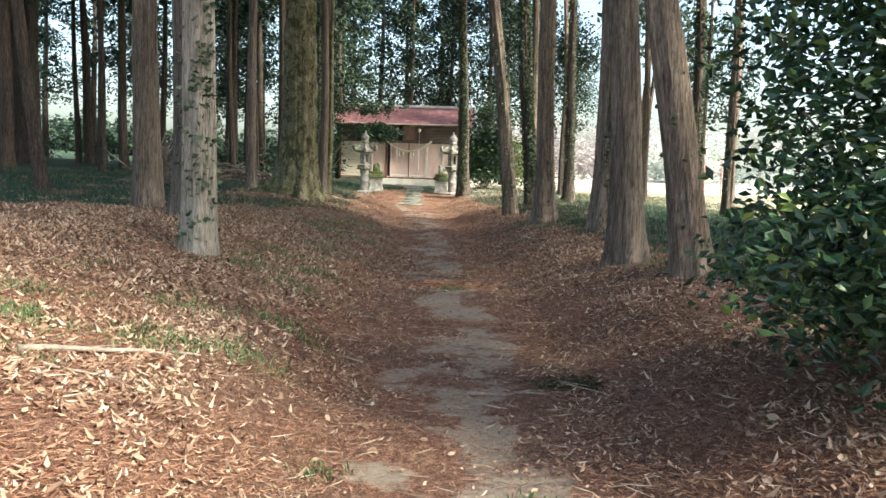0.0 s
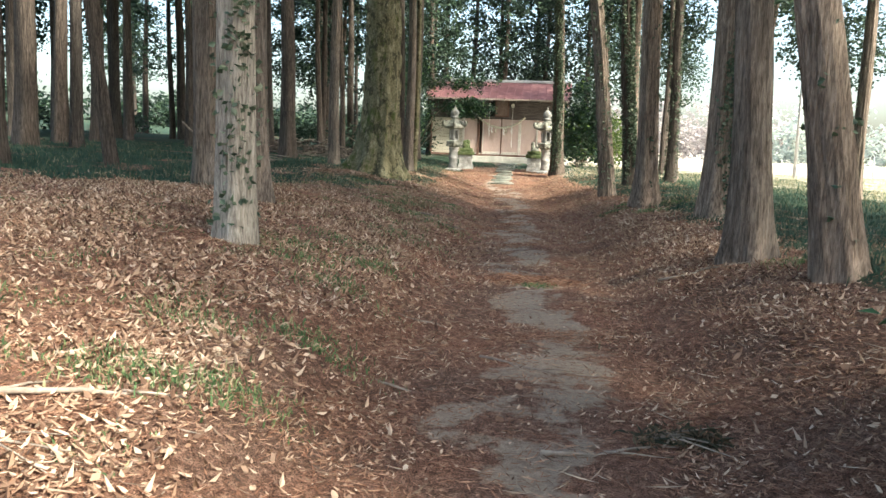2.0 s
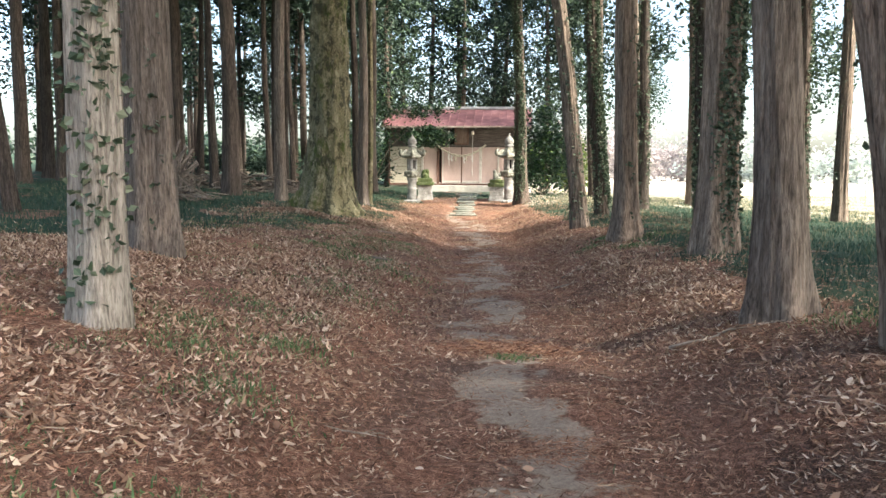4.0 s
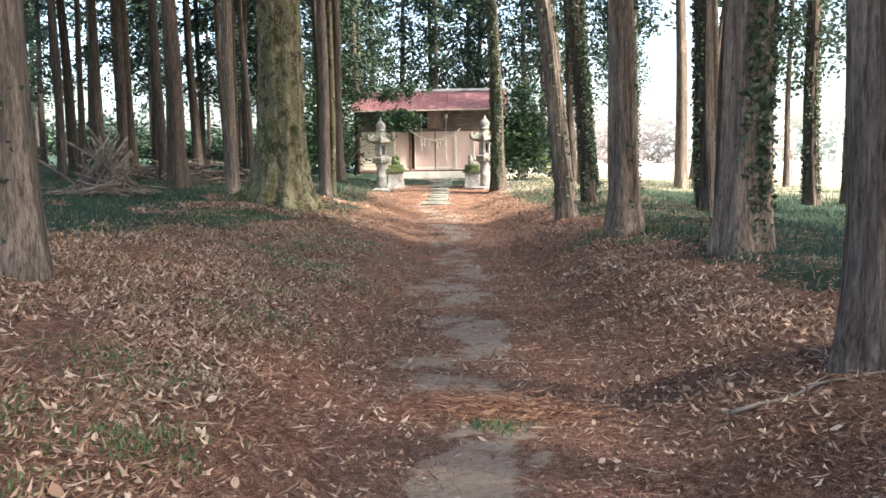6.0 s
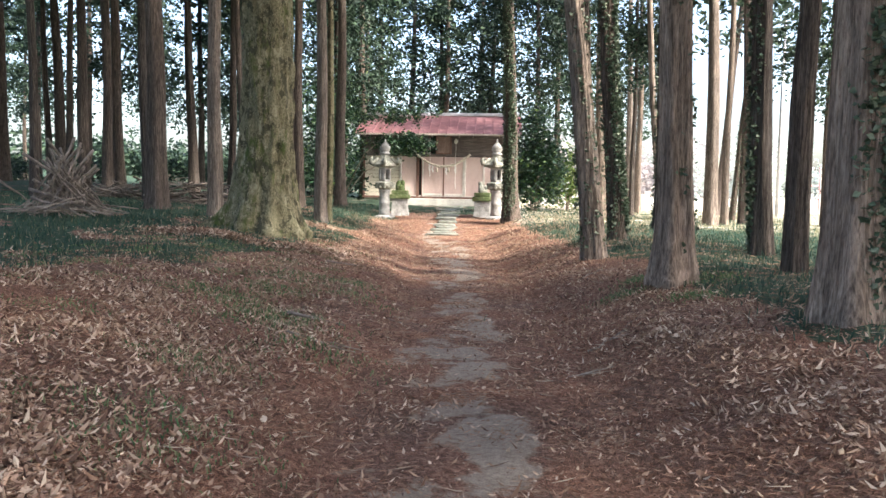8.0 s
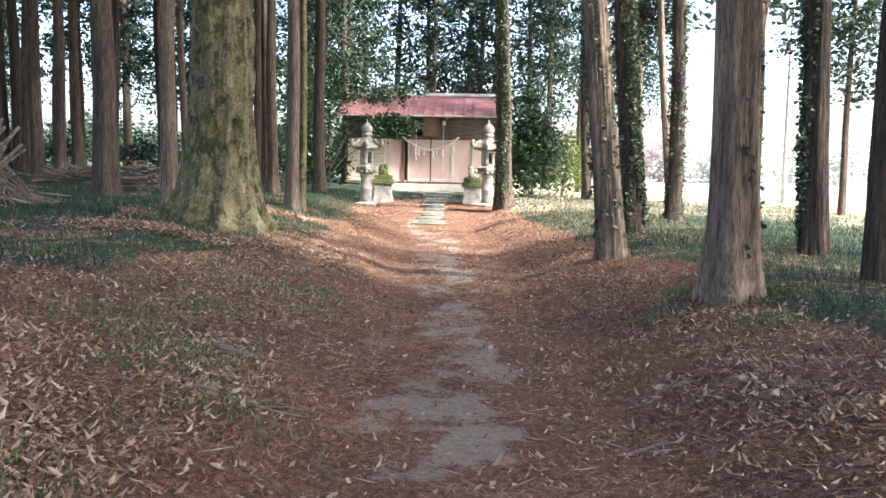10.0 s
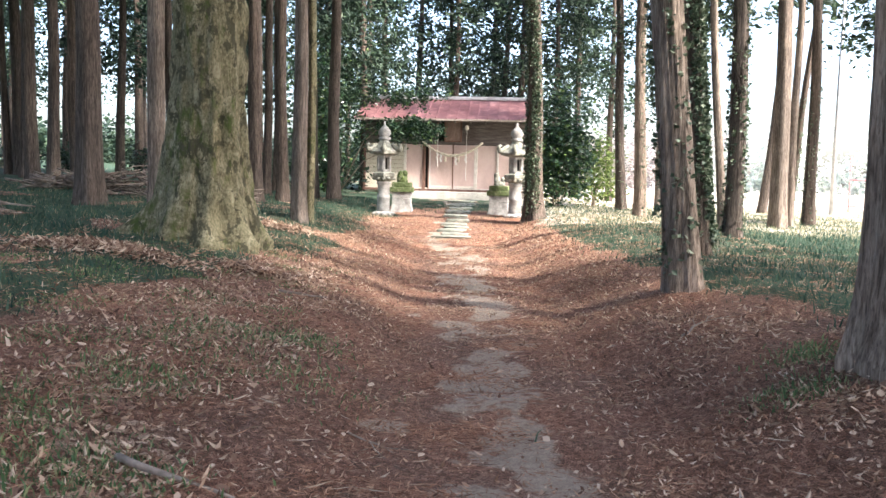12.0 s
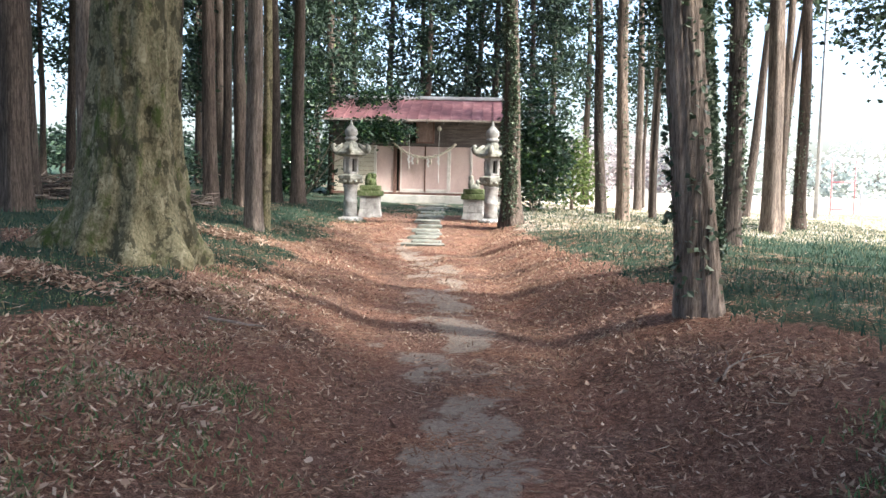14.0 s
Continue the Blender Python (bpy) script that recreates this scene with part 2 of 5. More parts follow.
def ground_material():
    m, nt, p = material("forest_floor", 0.95, 0.15)
    v = coords(nt, (1, 1, 1))

    def cover(name):
        a = nt.nodes.new("ShaderNodeAttribute")
        a.attribute_name = name
        return a.outputs["Fac"]

    def edged(name, low, high, size):
        """The cover's edge broken up by noise."""
        add = nt.nodes.new("ShaderNodeMath")
        add.operation = "ADD"
        nt.links.new(cover(name), add.inputs[0])
        nt.links.new(noise_of(nt, v, size, 5, 0.65), add.inputs[1])
        return ramp_of(nt, add.outputs[0], [(low, (0, 0, 0)), (high, (1, 1, 1))])
    small, fine, broad = noise_of(nt, v, 22, 8, 0.75), noise_of(nt, v, 120, 5, 0.75), noise_of(nt, v, 0.9, 4)
    soil = ramp_of(nt, small, [(0.3, (0.075, 0.04, 0.027)), (0.5, (0.22, 0.125, 0.086)), (0.7, (0.42, 0.27, 0.195))])
    cells = nt.nodes.new("ShaderNodeTexVoronoi")
    cells.inputs["Scale"].default_value, cells.inputs["Randomness"].default_value = 24.0, 1.0
    nt.links.new(v, cells.inputs["Vector"])
    pick = nt.nodes.new("ShaderNodeSeparateColor")
    nt.links.new(cells.outputs["Color"], pick.inputs[0])
    leaves = ramp_of(nt, pick.outputs[0], [(0.0, (0.13, 0.075, 0.052)), (0.35, (0.26, 0.16, 0.11)), (0.7, (0.43, 0.29, 0.2)), (1.0, (0.6, 0.46, 0.34))])
    soil = mix_of(nt, edged("litter", 0.8, 1.15, 3.0), soil, leaves)
    tint = ramp_of(nt, broad, [(0.35, (0.82, 0.86, 0.9)), (0.65, (1.12, 1.0, 0.95))])
    soil = mix_of(nt, 1.0, soil, tint, "MULTIPLY")
    soil = mix_of(nt, 1.0, soil, ramp_of(nt, fine, [(0.38, (0.22, 0.22, 0.22)), (0.62, (1.6, 1.6, 1.6))]), "MULTIPLY")
    dirt = ramp_of(nt, small, [(0.25, (0.2, 0.155, 0.12)), (0.5, (0.335, 0.27, 0.212)), (0.75, (0.45, 0.375, 0.3))])
    dirt = mix_of(nt, 1.0, dirt, ramp_of(nt, fine, [(0.35, (0.7, 0.7, 0.7)), (0.65, (1.2, 1.2, 1.2))]), "MULTIPLY")
    rough_ground = ramp_of(nt, fine, [(0.36, (0.45, 0.45, 0.45)), (0.64, (1.45, 1.45, 1.45))])
    green = ramp_of(nt, small, [(0.3, (0.022, 0.042, 0.027)), (0.5, (0.04, 0.07, 0.042)), (0.72, (0.1, 0.1, 0.06))])
    tan = ramp_of(nt, small, [(0.3, (0.36, 0.31, 0.23)), (0.5, (0.5, 0.45, 0.36)), (0.72, (0.64, 0.6, 0.5))])
    col = mix_of(nt, edged("bare", 0.9, 1.02, 3.4), soil, dirt)
    col = mix_of(nt, edged("green", 0.9, 1.15, 1.6), col, mix_of(nt, 1.0, green, rough_ground, "MULTIPLY"))
    col = mix_of(nt, edged("straw", 0.85, 1.2, 1.1), col, mix_of(nt, 1.0, tan, rough_ground, "MULTIPLY"))
    nt.links.new(col, p.inputs["Base Color"])
    nt.links.new(bump_of(nt, mix_of(nt, 0.5, small, fine), 1.0, 0.035), p.inputs["Normal"])
    return m


FLOOR = ground_material()


# ---- building helpers ----
def mesh_of(name, verts, faces, mat, smooth=False):
    me = bpy.data.meshes.new(name)
    me.from_pydata(verts if isinstance(verts, list) else verts.tolist(), [], faces if isinstance(faces, list) else faces.tolist())
    me.materials.append(mat)
    if smooth:
        me.polygons.foreach_set("use_smooth", [True] * len(me.polygons))
    me.update()
    return me


def part(name, bm, mat, parent=None, label=""):
    """Links a bmesh, or a mesh, as one object under a thing or part."""
    if isinstance(bm, bmesh.types.BMesh):
        me = bpy.data.meshes.new(name)
        bm.to_mesh(me)
        bm.free()
        me.materials.append(mat)
    else:
        me = bm
    ob = new(name, me)
    if parent:
        ob.parent = parent
    return tagged(ob, label) if label else ob


def thing(name, where, label, category, group="", kind=""):
    ob = new(name)
    ob.empty_display_size = 0.2
    ob.location = where
    return tagged(ob, label, category, group, kind)


def box(bm, x0, x1, y0, y1, z0, z1, bevel=0.0):
    vs = [bm.verts.new((x, y, z)) for z in (z0, z1) for y in (y0, y1) for x in (x0, x1)]
    fs = [bm.faces.new([vs[i] for i in f]) for f in ((0, 2, 3, 1), (4, 5, 7, 6), (0, 1, 5, 4), (2, 6, 7, 3), (0, 4, 6, 2), (1, 3, 7, 5))]
    if bevel:
        edges = list({e for f in fs for e in f.edges})
        bmesh.ops.bevel(bm, geom=edges, offset=bevel, segments=2, affect="EDGES", profile=0.6)
    return bm


def boxed(*a, **k):
    return box(bmesh.new(), *a, **k)


def lathe(bm, profile, sides, turn=0.0, smooth=True):
    """A turned body from (radius, z) pairs; few sides give a hexagonal one."""
    rings = []
    for r, z in profile:
        rings.append([bm.verts.new((r * math.cos(turn + 2 * math.pi * i / sides), r * math.sin(turn + 2 * math.pi * i / sides), z)) for i in range(sides)])
    for a, b in zip(rings, rings[1:]):
        for i in range(sides):
            f = bm.faces.new((a[i], a[(i + 1) % sides], b[(i + 1) % sides], b[i]))
            f.smooth = smooth
    bm.faces.new(rings[0][::-1])
    bm.faces.new(rings[-1])
    return bm


def tube(bm, points, radii, sides=8):
    """A bent rod along points."""
    rings = []
    for i, (p, r) in enumerate(zip(points, radii)):
        p = Vector(p)
        ahead = (Vector(points[min(i + 1, len(points) - 1)]) - Vector(points[max(i - 1, 0)])).normalized()
        side = ahead.orthogonal().normalized() if i == 0 else (side - ahead * side.dot(ahead)).normalized()
        up = ahead.cross(side)
        rings.append([bm.verts.new(p + r * (math.cos(2 * math.pi * k / sides) * side + math.sin(2 * math.pi * k / sides) * up)) for k in range(sides)])
    for a, b in zip(rings, rings[1:]):
        for k in range(sides):
            bm.faces.new((a[k], a[(k + 1) % sides], b[(k + 1) % sides], b[k])).smooth = True
    bm.faces.new(rings[0][::-1])
    bm.faces.new(rings[-1])
    return bm


# ---- the lie of the land ----
def ease(a, b, x):
    u = np.clip((np.asarray(x, float) - a) / (b - a), 0, 1)
    return u * u * (3 - 2 * u)


def path_x(y):
    v = np.clip(np.asarray(y, float), -10, 31)
    return 0.18 - 0.02 * v - 0.0015 * v * np.abs(v) - 0.04 * np.clip(np.asarray(y, float) - 31, 0, 20)


def wavy(x, y, seed, size):
    """Smooth rolling noise, about -1 to 1."""
    r = np.random.RandomState(seed)
    z = 0
    for _ in range(7):
        a, ph, k = r.uniform(0, 2 * math.pi), r.uniform(0, 6.28), r.uniform(0.6, 1.7) / size
        z = z + np.sin((x * math.cos(a) + y * math.sin(a)) * k * 6.28 + ph)
    return z / 3.2


def land(x, y):
    x, y = np.asarray(x, float), np.asarray(y, float)
    s = x - path_x(y)
    d = np.abs(s)
    left = -0.04 + 0.28 * ease(0.5, 1.5, d) + 0.205 * np.clip(np.minimum(d, 3.6) - 1.5, 0, None) + 0.05 * np.clip(np.minimum(d, 10) - 3.6, 0, None)
    left = left + 0.035 * np.clip(np.minimum(d, 24) - 10, 0, None) + 0.055 * np.clip(np.minimum(d, 110) - 34, 0, None)
    left = left + (0.13 - 0.16 * ease(5, 18, y)) * ease(0.8, 1.6, d)
    right = -0.04 + 0.40 * ease(0.7, 2.1, d) + 0.19 * np.clip(np.minimum(d, 2.9) - 1.9, 0, None) - 0.03 * np.clip(np.minimum(d, 10) - 4, 0, None)
    z = np.where(s < 0, left, right)
    z = np.where(d < 2.6, np.maximum(z, 0.46 * ease(29, 38, y)), z)
    z = z + 0.04 * ease(43, 47.5, y) * (1 - ease(5, 8, np.abs(x + 3.2)))
    near = 1 - ease(25, 60, d)
    return z + (0.025 * wavy(x, y, 3, 2.3) + 0.012 * wavy(x, y, 5, 0.7)) * near + 0.012 * wavy(x * 0.35, y, 6, 0.6) * (1 - ease(1.2, 3.0, d)) * (1 - ease(30, 36, y))


def land_z(x, y):
    return float(land(x, y))


def spread(lo, hi, fine_lo, fine_hi, step, growth):
    mid = list(np.arange(fine_lo, fine_hi, step))
    out, s, v = [], step, fine_hi
    while v < hi:
        out.append(v)
        s *= growth
        v += s
    out.append(hi)
    low, s, v = [], step, fine_lo
    while v > lo:
        s *= growth
        v -= s
        low.append(max(v, lo))
    return np.array(low[::-1] + mid + out)


gx, gy = spread(-900, 900, -7, 7, 0.12, 1.12), spread(-300, 1500, -2, 41, 0.14, 1.12)
X, Y = np.meshgrid(gx, gy)
Z = land(X, Y)
verts = np.stack([X.ravel(), Y.ravel(), Z.ravel()], 1)
nx, ny = len(gx), len(gy)
idx = np.arange(nx * ny).reshape(ny, nx)
faces = np.stack([idx[:-1, :-1].ravel(), idx[:-1, 1:].ravel(), idx[1:, 1:].ravel(), idx[1:, :-1].ravel()], 1)
ground = new("ground", mesh_of("ground", verts, faces, FLOOR, True))
tagged(ground, "needle-strewn forest floor with a sunken bare dirt path and grassy banks", "ground", kind="structure")


def bare_cover(x, y):
    s = np.abs(x - path_x(y) + 0.18 * wavy(x * 0, y, 8, 9))
    yard = 0.5 * ease(40.5, 43, y) * (1 - ease(5, 7, np.abs(x + 3.2)))
    return (0.47 - 0.47 * ease(0.15, 0.9, s)) * (1 - 0.6 * ease(30, 36, y)) + 0.21 * wavy(x, y, 9, 1.1) + yard


def green_cover(x, y):
    s = x - path_x(y)
    edge = np.interp(y, [8, 11, 13, 16, 20, 23, 50], [9, 6, 4.2, 3.6, 2.8, 2.0, 1.9])
    lft = ease(-0.25, 0.35, -s - edge + 0.3 * wavy(x, y, 11, 3))
    rgt = ease(2.2, 3.0, s + 0.45 * ease(17, 24, y) + 0.15 * wavy(x, y, 12, 3))
    ends = ease(33, 41, y) * 0.75
    g = np.maximum(np.maximum(lft, rgt), ends)
    bald = ease(0.35, 0.8, wavy(x, y, 14, 4)) * 0.4 * (s < 0)
    return np.clip(g - bald, 0, 1) * 0.72 + 0.1 * wavy(x, y, 15, 1.3)


def straw_cover(x, y):
    s = x - path_x(y)
    far = ease(7, 13, s) + 0.35 * ease(40, 60, -s)
    # Yellowed lawn; its straw tone also stands in for sunlit brightness.
    lawn = 0.78 * ease(27.5, 34, y + 0.6 * wavy(x, y, 16, 4)) * ease(1.6, 2.6, s)
    return np.clip(np.maximum(far, lawn), 0, 1) * 0.8


def leaf_density(x, y):
    s = x - path_x(y)
    lft = ease(0.8, 1.9, -s) * (1 - 0.15 * ease(9, 16, y))
    rgt = ease(1.0, 1.8, s) * 0.55 * (1 - ease(2.8, 4.2, s))
    mid = 0.13
    clump = 0.55 + 0.45 * wavy(x, y, 21, 1.9)
    return np.clip(np.maximum(np.maximum(lft, rgt), mid) * clump * (1 - 1.25 * green_cover(x, y)), 0.003, 1)


def litter_cover(x, y):
    return leaf_density(x, y) * 0.62


for cname, fn in (("bare", bare_cover), ("litter", litter_cover), ("green", green_cover), ("straw", straw_cover)):
    at = ground.data.attributes.new(cname, "FLOAT", "POINT")
    at.data.foreach_set("value", fn(X, Y).ravel().astype(np.float32))


# ---- ground litter ----
def flat_bits(name, xs, ys, length, width, mat, lift, tilt, seed, curl=0.1):
    """Small curled bits lying on the ground: a bent quad each."""
    r = np.random.RandomState(seed)
    n = len(xs)
    a, ln, wd = r.uniform(0, 6.28, n), r.uniform(*length, n), r.uniform(*width, n)
    zs = land(xs, ys) + r.uniform(*lift, n)
    ux, uy = np.cos(a), np.sin(a)
    t1, t2 = r.normal(0, tilt, n), r.normal(0, tilt, n)
    V = np.empty((n, 4, 3))
    for k, (u, w, c) in enumerate(((-0.5, 0.0, 0), (0.05, -0.5, 1), (0.5, 0.0, 0), (-0.05, 0.5, 1))):
        V[:, k, 0] = xs + ln * u * ux - wd * w * uy
        V[:, k, 1] = ys + ln * u * uy + wd * w * ux
        V[:, k, 2] = zs + ln * u * t1 + wd * w * t2 + (0 if c else 1) * ln * curl
    V[:, :, 2] = np.maximum(V[:, :, 2], zs[:, None] - 0.004)
    base = np.arange(n)[:, None] * 4
    F = np.concatenate([base + np.array([[0, 1, 2]]), base + np.array([[0, 2, 3]])])
    return mesh_of(name, V.reshape(-1, 3), F, mat)


def scatter(n, seed, x0, x1, y0, y1, keep):
    r = np.random.RandomState(seed)
    xs, ys = r.uniform(x0, x1, n), y0 + (y1 - y0) * r.uniform(0, 1, n) ** 1.35
    ok = r.uniform(0, 1, n) < keep(xs, ys)
    return xs[ok], ys[ok]


near_l, near_r, rest = scatter(120000, 31, -6.5, -0.6, 1.8, 15, leaf_density), scatter(50000, 35, 0.6, 4.2, 2.5, 17, leaf_density), scatter(230000, 36, -7, 5, 10, 40, leaf_density)
xs, ys = np.concatenate([near_l[0], near_r[0], rest[0]]), np.concatenate([near_l[1], near_r[1], rest[1]])
scraps = scatter(330000, 38, -5.0, 4.0, 1.5, 36, lambda x, y: np.clip(0.4 + 0.3 * wavy(x, y, 25, 1.1) - 0.5 * green_cover(x, y) - 0.75 * bare_cover(x, y), 0.02, 1))
tagged(part("leaf_scraps", flat_bits("leaf_scraps", scraps[0], scraps[1], (0.014, 0.05), (0.006, 0.016), DEAD_LEAF, (0.002, 0.018), 0.5, 39, 0.08), None), "broken scraps of dead leaves and bark on the soil", "leaf litter", kind="stuff")
tagged(part("fallen_leaves", flat_bits("fallen_leaves", xs, ys, (0.018, 0.066), (0.008, 0.026), DEAD_LEAF, (0.002, 0.02), 0.75, 32), None), "dry tan and brown leaves strewn over the banks", "leaf litter", kind="stuff")


def broad_leaves(name, xs, ys, size, mat, seed):
    """Whole fallen leaves: a pointed oval folded along its midrib, tilted and curled at the tip."""
    r = np.random.RandomState(seed)
    n = len(xs)
    a, ln = r.uniform(0, 6.28, n), r.uniform(*size, n)
    wd, fold, curl = ln * r.uniform(0.45, 0.7, n), r.uniform(-0.1, 0.35, n), r.uniform(0.0, 0.35, n)
    t1, t2 = r.normal(0, 0.25, n), r.normal(0, 0.3, n)
    zs = land(xs, ys)
    outline = ((-0.5, 0.0), (-0.22, -0.42), (0.12, -0.5), (0.5, 0.0), (0.12, 0.5), (-0.22, 0.42), (0.0, 0.0))
    V = np.empty((n, 7, 3))
    for k, (u, w) in enumerate(outline):
        V[:, k, 0] = xs + ln * u * np.cos(a) - wd * w * np.sin(a)
        V[:, k, 1] = ys + ln * u * np.sin(a) + wd * w * np.cos(a)
        V[:, k, 2] = ln * u * t1 + wd * w * t2 + wd * abs(w) * fold + ln * curl * u * u
    V[:, :, 2] += (zs + 0.006 - V[:, :, 2].min(1))[:, None]
    base = np.arange(n)[:, None] * 7
    F = np.concatenate([base + np.array([[k, (k + 1) % 6, 6]]) for k in range(6)])
    return mesh_of(name, V.reshape(-1, 3), F, mat)


big_l = scatter(30000, 51, -6.0, -0.9, 1.8, 21, lambda x, y: leaf_density(x, y) * 0.5 * (1 - 0.35 * ease(11, 17, y)))
big_r = scatter(9000, 52, 0.9, 4.0, 2.5, 19, lambda x, y: leaf_density(x, y) * 0.5)
big_m = scatter(1800, 53, -1.6, 1.4, 2.5, 24, lambda x, y: x * 0 + 0.3)
xs, ys = np.concatenate([big_l[0], big_r[0], big_m[0]]), np.concatenate([big_l[1], big_r[1], big_m[1]])
tagged(part("curled_leaves", broad_leaves("curled_leaves", xs, ys, (0.025, 0.07), PALE_LEAF, 54), None), "whole pale curled leaves lying on the banks", "leaf litter", kind="stuff")


rd = np.random.RandomState(55)
for dx, dy, rx_, ry_, count in ((-4.7, 20.3, 0.75, 0.3, 3200), (-4.5, 26.2, 0.5, 0.3, 900), (-3.3, 21.0, 0.5, 0.2, 700)):
    xs, ys = rd.normal(dx, rx_ * 0.6, count), rd.normal(dy, ry_ * 0.6, count)
    me = flat_bits("leaf_drift", xs, ys, (0.04, 0.12), (0.012, 0.03), DEAD_LEAF, (0.01, 0.09), 0.5, 56 + count, 0.1)
    tagged(part("leaf_drift", me, None), "drift of reddish-brown dead leaves on the grass", "leaf litter", "leaf drifts", "stuff")


def needle_density(x, y):
    s = np.abs(x - path_x(y))
    return np.clip((0.25 + 0.75 * ease(0.3, 1.0, s)) * (0.6 + 0.5 * wavy(x, y, 23, 1.3)) * (1 - 0.9 * green_cover(x, y)), 0, 1)


xs, ys = scatter(520000, 33, -5.0, 4.0, 1.5, 36, needle_density)
rh = np.random.RandomState(37)
cx_, cy_ = rh.normal(0.0, 0.24, 800), rh.normal(10.35, 0.13, 800)
tagged(part("straw_clump", flat_bits("straw_clump", cx_, cy_, (0.04, 0.13), (0.003, 0.006), NEEDLE, (0.005, 0.06), 0.25, 58, 0.05), None), "tangled clump of dry straw and twigs on the path", "straw", kind="stuff")
for hx, hy, hr in ((-0.1, 10.5, 0.3), (0.1, 10.3, 0.22), (-0.75, 16.9, 0.22), (-0.85, 18.3, 0.25), (-0.5, 19.4, 0.2), (-0.4, 13.6, 0.2), (0.2, 7.9, 0.22), (-0.9, 15.8, 0.2), (-0.2, 20.7, 0.2)):
    xs, ys = np.concatenate([xs, rh.normal(hx, hr, 900)]), np.concatenate([ys, rh.normal(hy, hr * 0.5, 900)])
tagged(part("cedar_needles", flat_bits("cedar_needles", xs, ys, (0.03, 0.1), (0.004, 0.009), NEEDLE, (0.002, 0.016), 0.1, 34, 0.02), None), "reddish-brown shed cedar needles covering the path", "needle litter", kind="stuff")


tw = scatter(15000, 46, -5.5, 4.5, 2.0, 34, lambda x, y: np.clip(0.45 + 0.4 * wavy(x, y, 27, 2.1) - 0.4 * green_cover(x, y) - 0.3 * bare_cover(x, y), 0.02, 1))
tagged(part("twig_litter", flat_bits("twig_litter", tw[0], tw[1], (0.05, 0.22), (0.004, 0.008), DRY_TWIG, (0.006, 0.02), 0.05, 47, 0.03), None), "thin dry twigs scattered over the needles", "twig litter", kind="stuff")


def blades(name, xs, ys, height, mat, seed):
    r = np.random.RandomState(seed)
    n = len(xs)
    a, hh = r.uniform(0, 6.28, n), r.uniform(*height, n)
    wd = r.uniform(0.003, 0.006, n) * (1 + hh * 3)
    zs = land(xs, ys) - 0.01
    b, lean = r.uniform(0, 6.28, n), r.uniform(0.1, 0.8, n) * hh
    V = np.empty((n, 5, 3))
    for k, (w, f) in enumerate(((-1, 0), (1, 0), (-0.75, 0.55), (0.75, 0.55), (0, 1))):
        V[:, k, 0] = xs + w * wd * np.cos(a) + lean * f * f * np.cos(b)
        V[:, k, 1] = ys + w * wd * np.sin(a) + lean * f * f * np.sin(b)
        V[:, k, 2] = zs + hh * f * (1 - 0.25 * f)
    base = np.arange(n)[:, None] * 5
    F = np.concatenate([base + np.array([[0, 1, 3]]), base + np.array([[0, 3, 2]]), base + np.array([[2, 3, 4]])])
    return mesh_of(name, V.reshape(-1, 3), F, mat)


xs, ys = scatter(260000, 41, -16, 11, 7, 44, lambda x, y: np.clip(green_cover(x, y) * 1.5 - 0.2, 0, 1) * np.clip(0.7 + 0.7 * wavy(x, y, 43, 0.6), 0.05, 1))
tagged(part("grass", blades("grass", xs, ys, (0.05, 0.16), GRASS, 42), None), "short bluish-green grass on the shaded banks", "grass", kind="stuff")
xs, ys = scatter(190000, 44, 0.8, 22, 24.5, 52, lambda x, y: straw_cover(x, y) * 0.9)
tagged(part("dry_grass", blades("dry_grass", xs, ys, (0.03, 0.11), DRY_GRASS, 45), None), "sunlit yellowed grass at the edge of the grove", "grass", kind="stuff")


xs, ys = scatter(120000, 48, -5.4, -1.0, 4, 23, lambda x, y: np.clip((0.6 + 0.4 * ease(13, 17, y)) * ease(0.15 - 0.35 * ease(13, 18, y), 0.8, wavy(x, y, 49, 1.2)) * ease(1.2, 2.0, path_x(y) - x), 0, 1))
tagged(part("sparse_grass", blades("sparse_grass", xs, ys, (0.02, 0.06), TUFT, 50), None), "sparse short grass among dead leaves on the bank", "grass", kind="stuff")


def tuft(x, y, size, count, seed):
    r = np.random.RandomState(seed)
    xs, ys = r.normal(x, size, count), r.normal(y, size * 0.8, count)
    me = blades("grass_tuft", xs, ys, (0.03, 0.085), TUFT, seed)
    ob = part("grass_tuft", me, None)
    return tagged(ob, "small bright green grass tuft growing through dead leaves", "grass tuft", "tufts on the banks", "stuff")


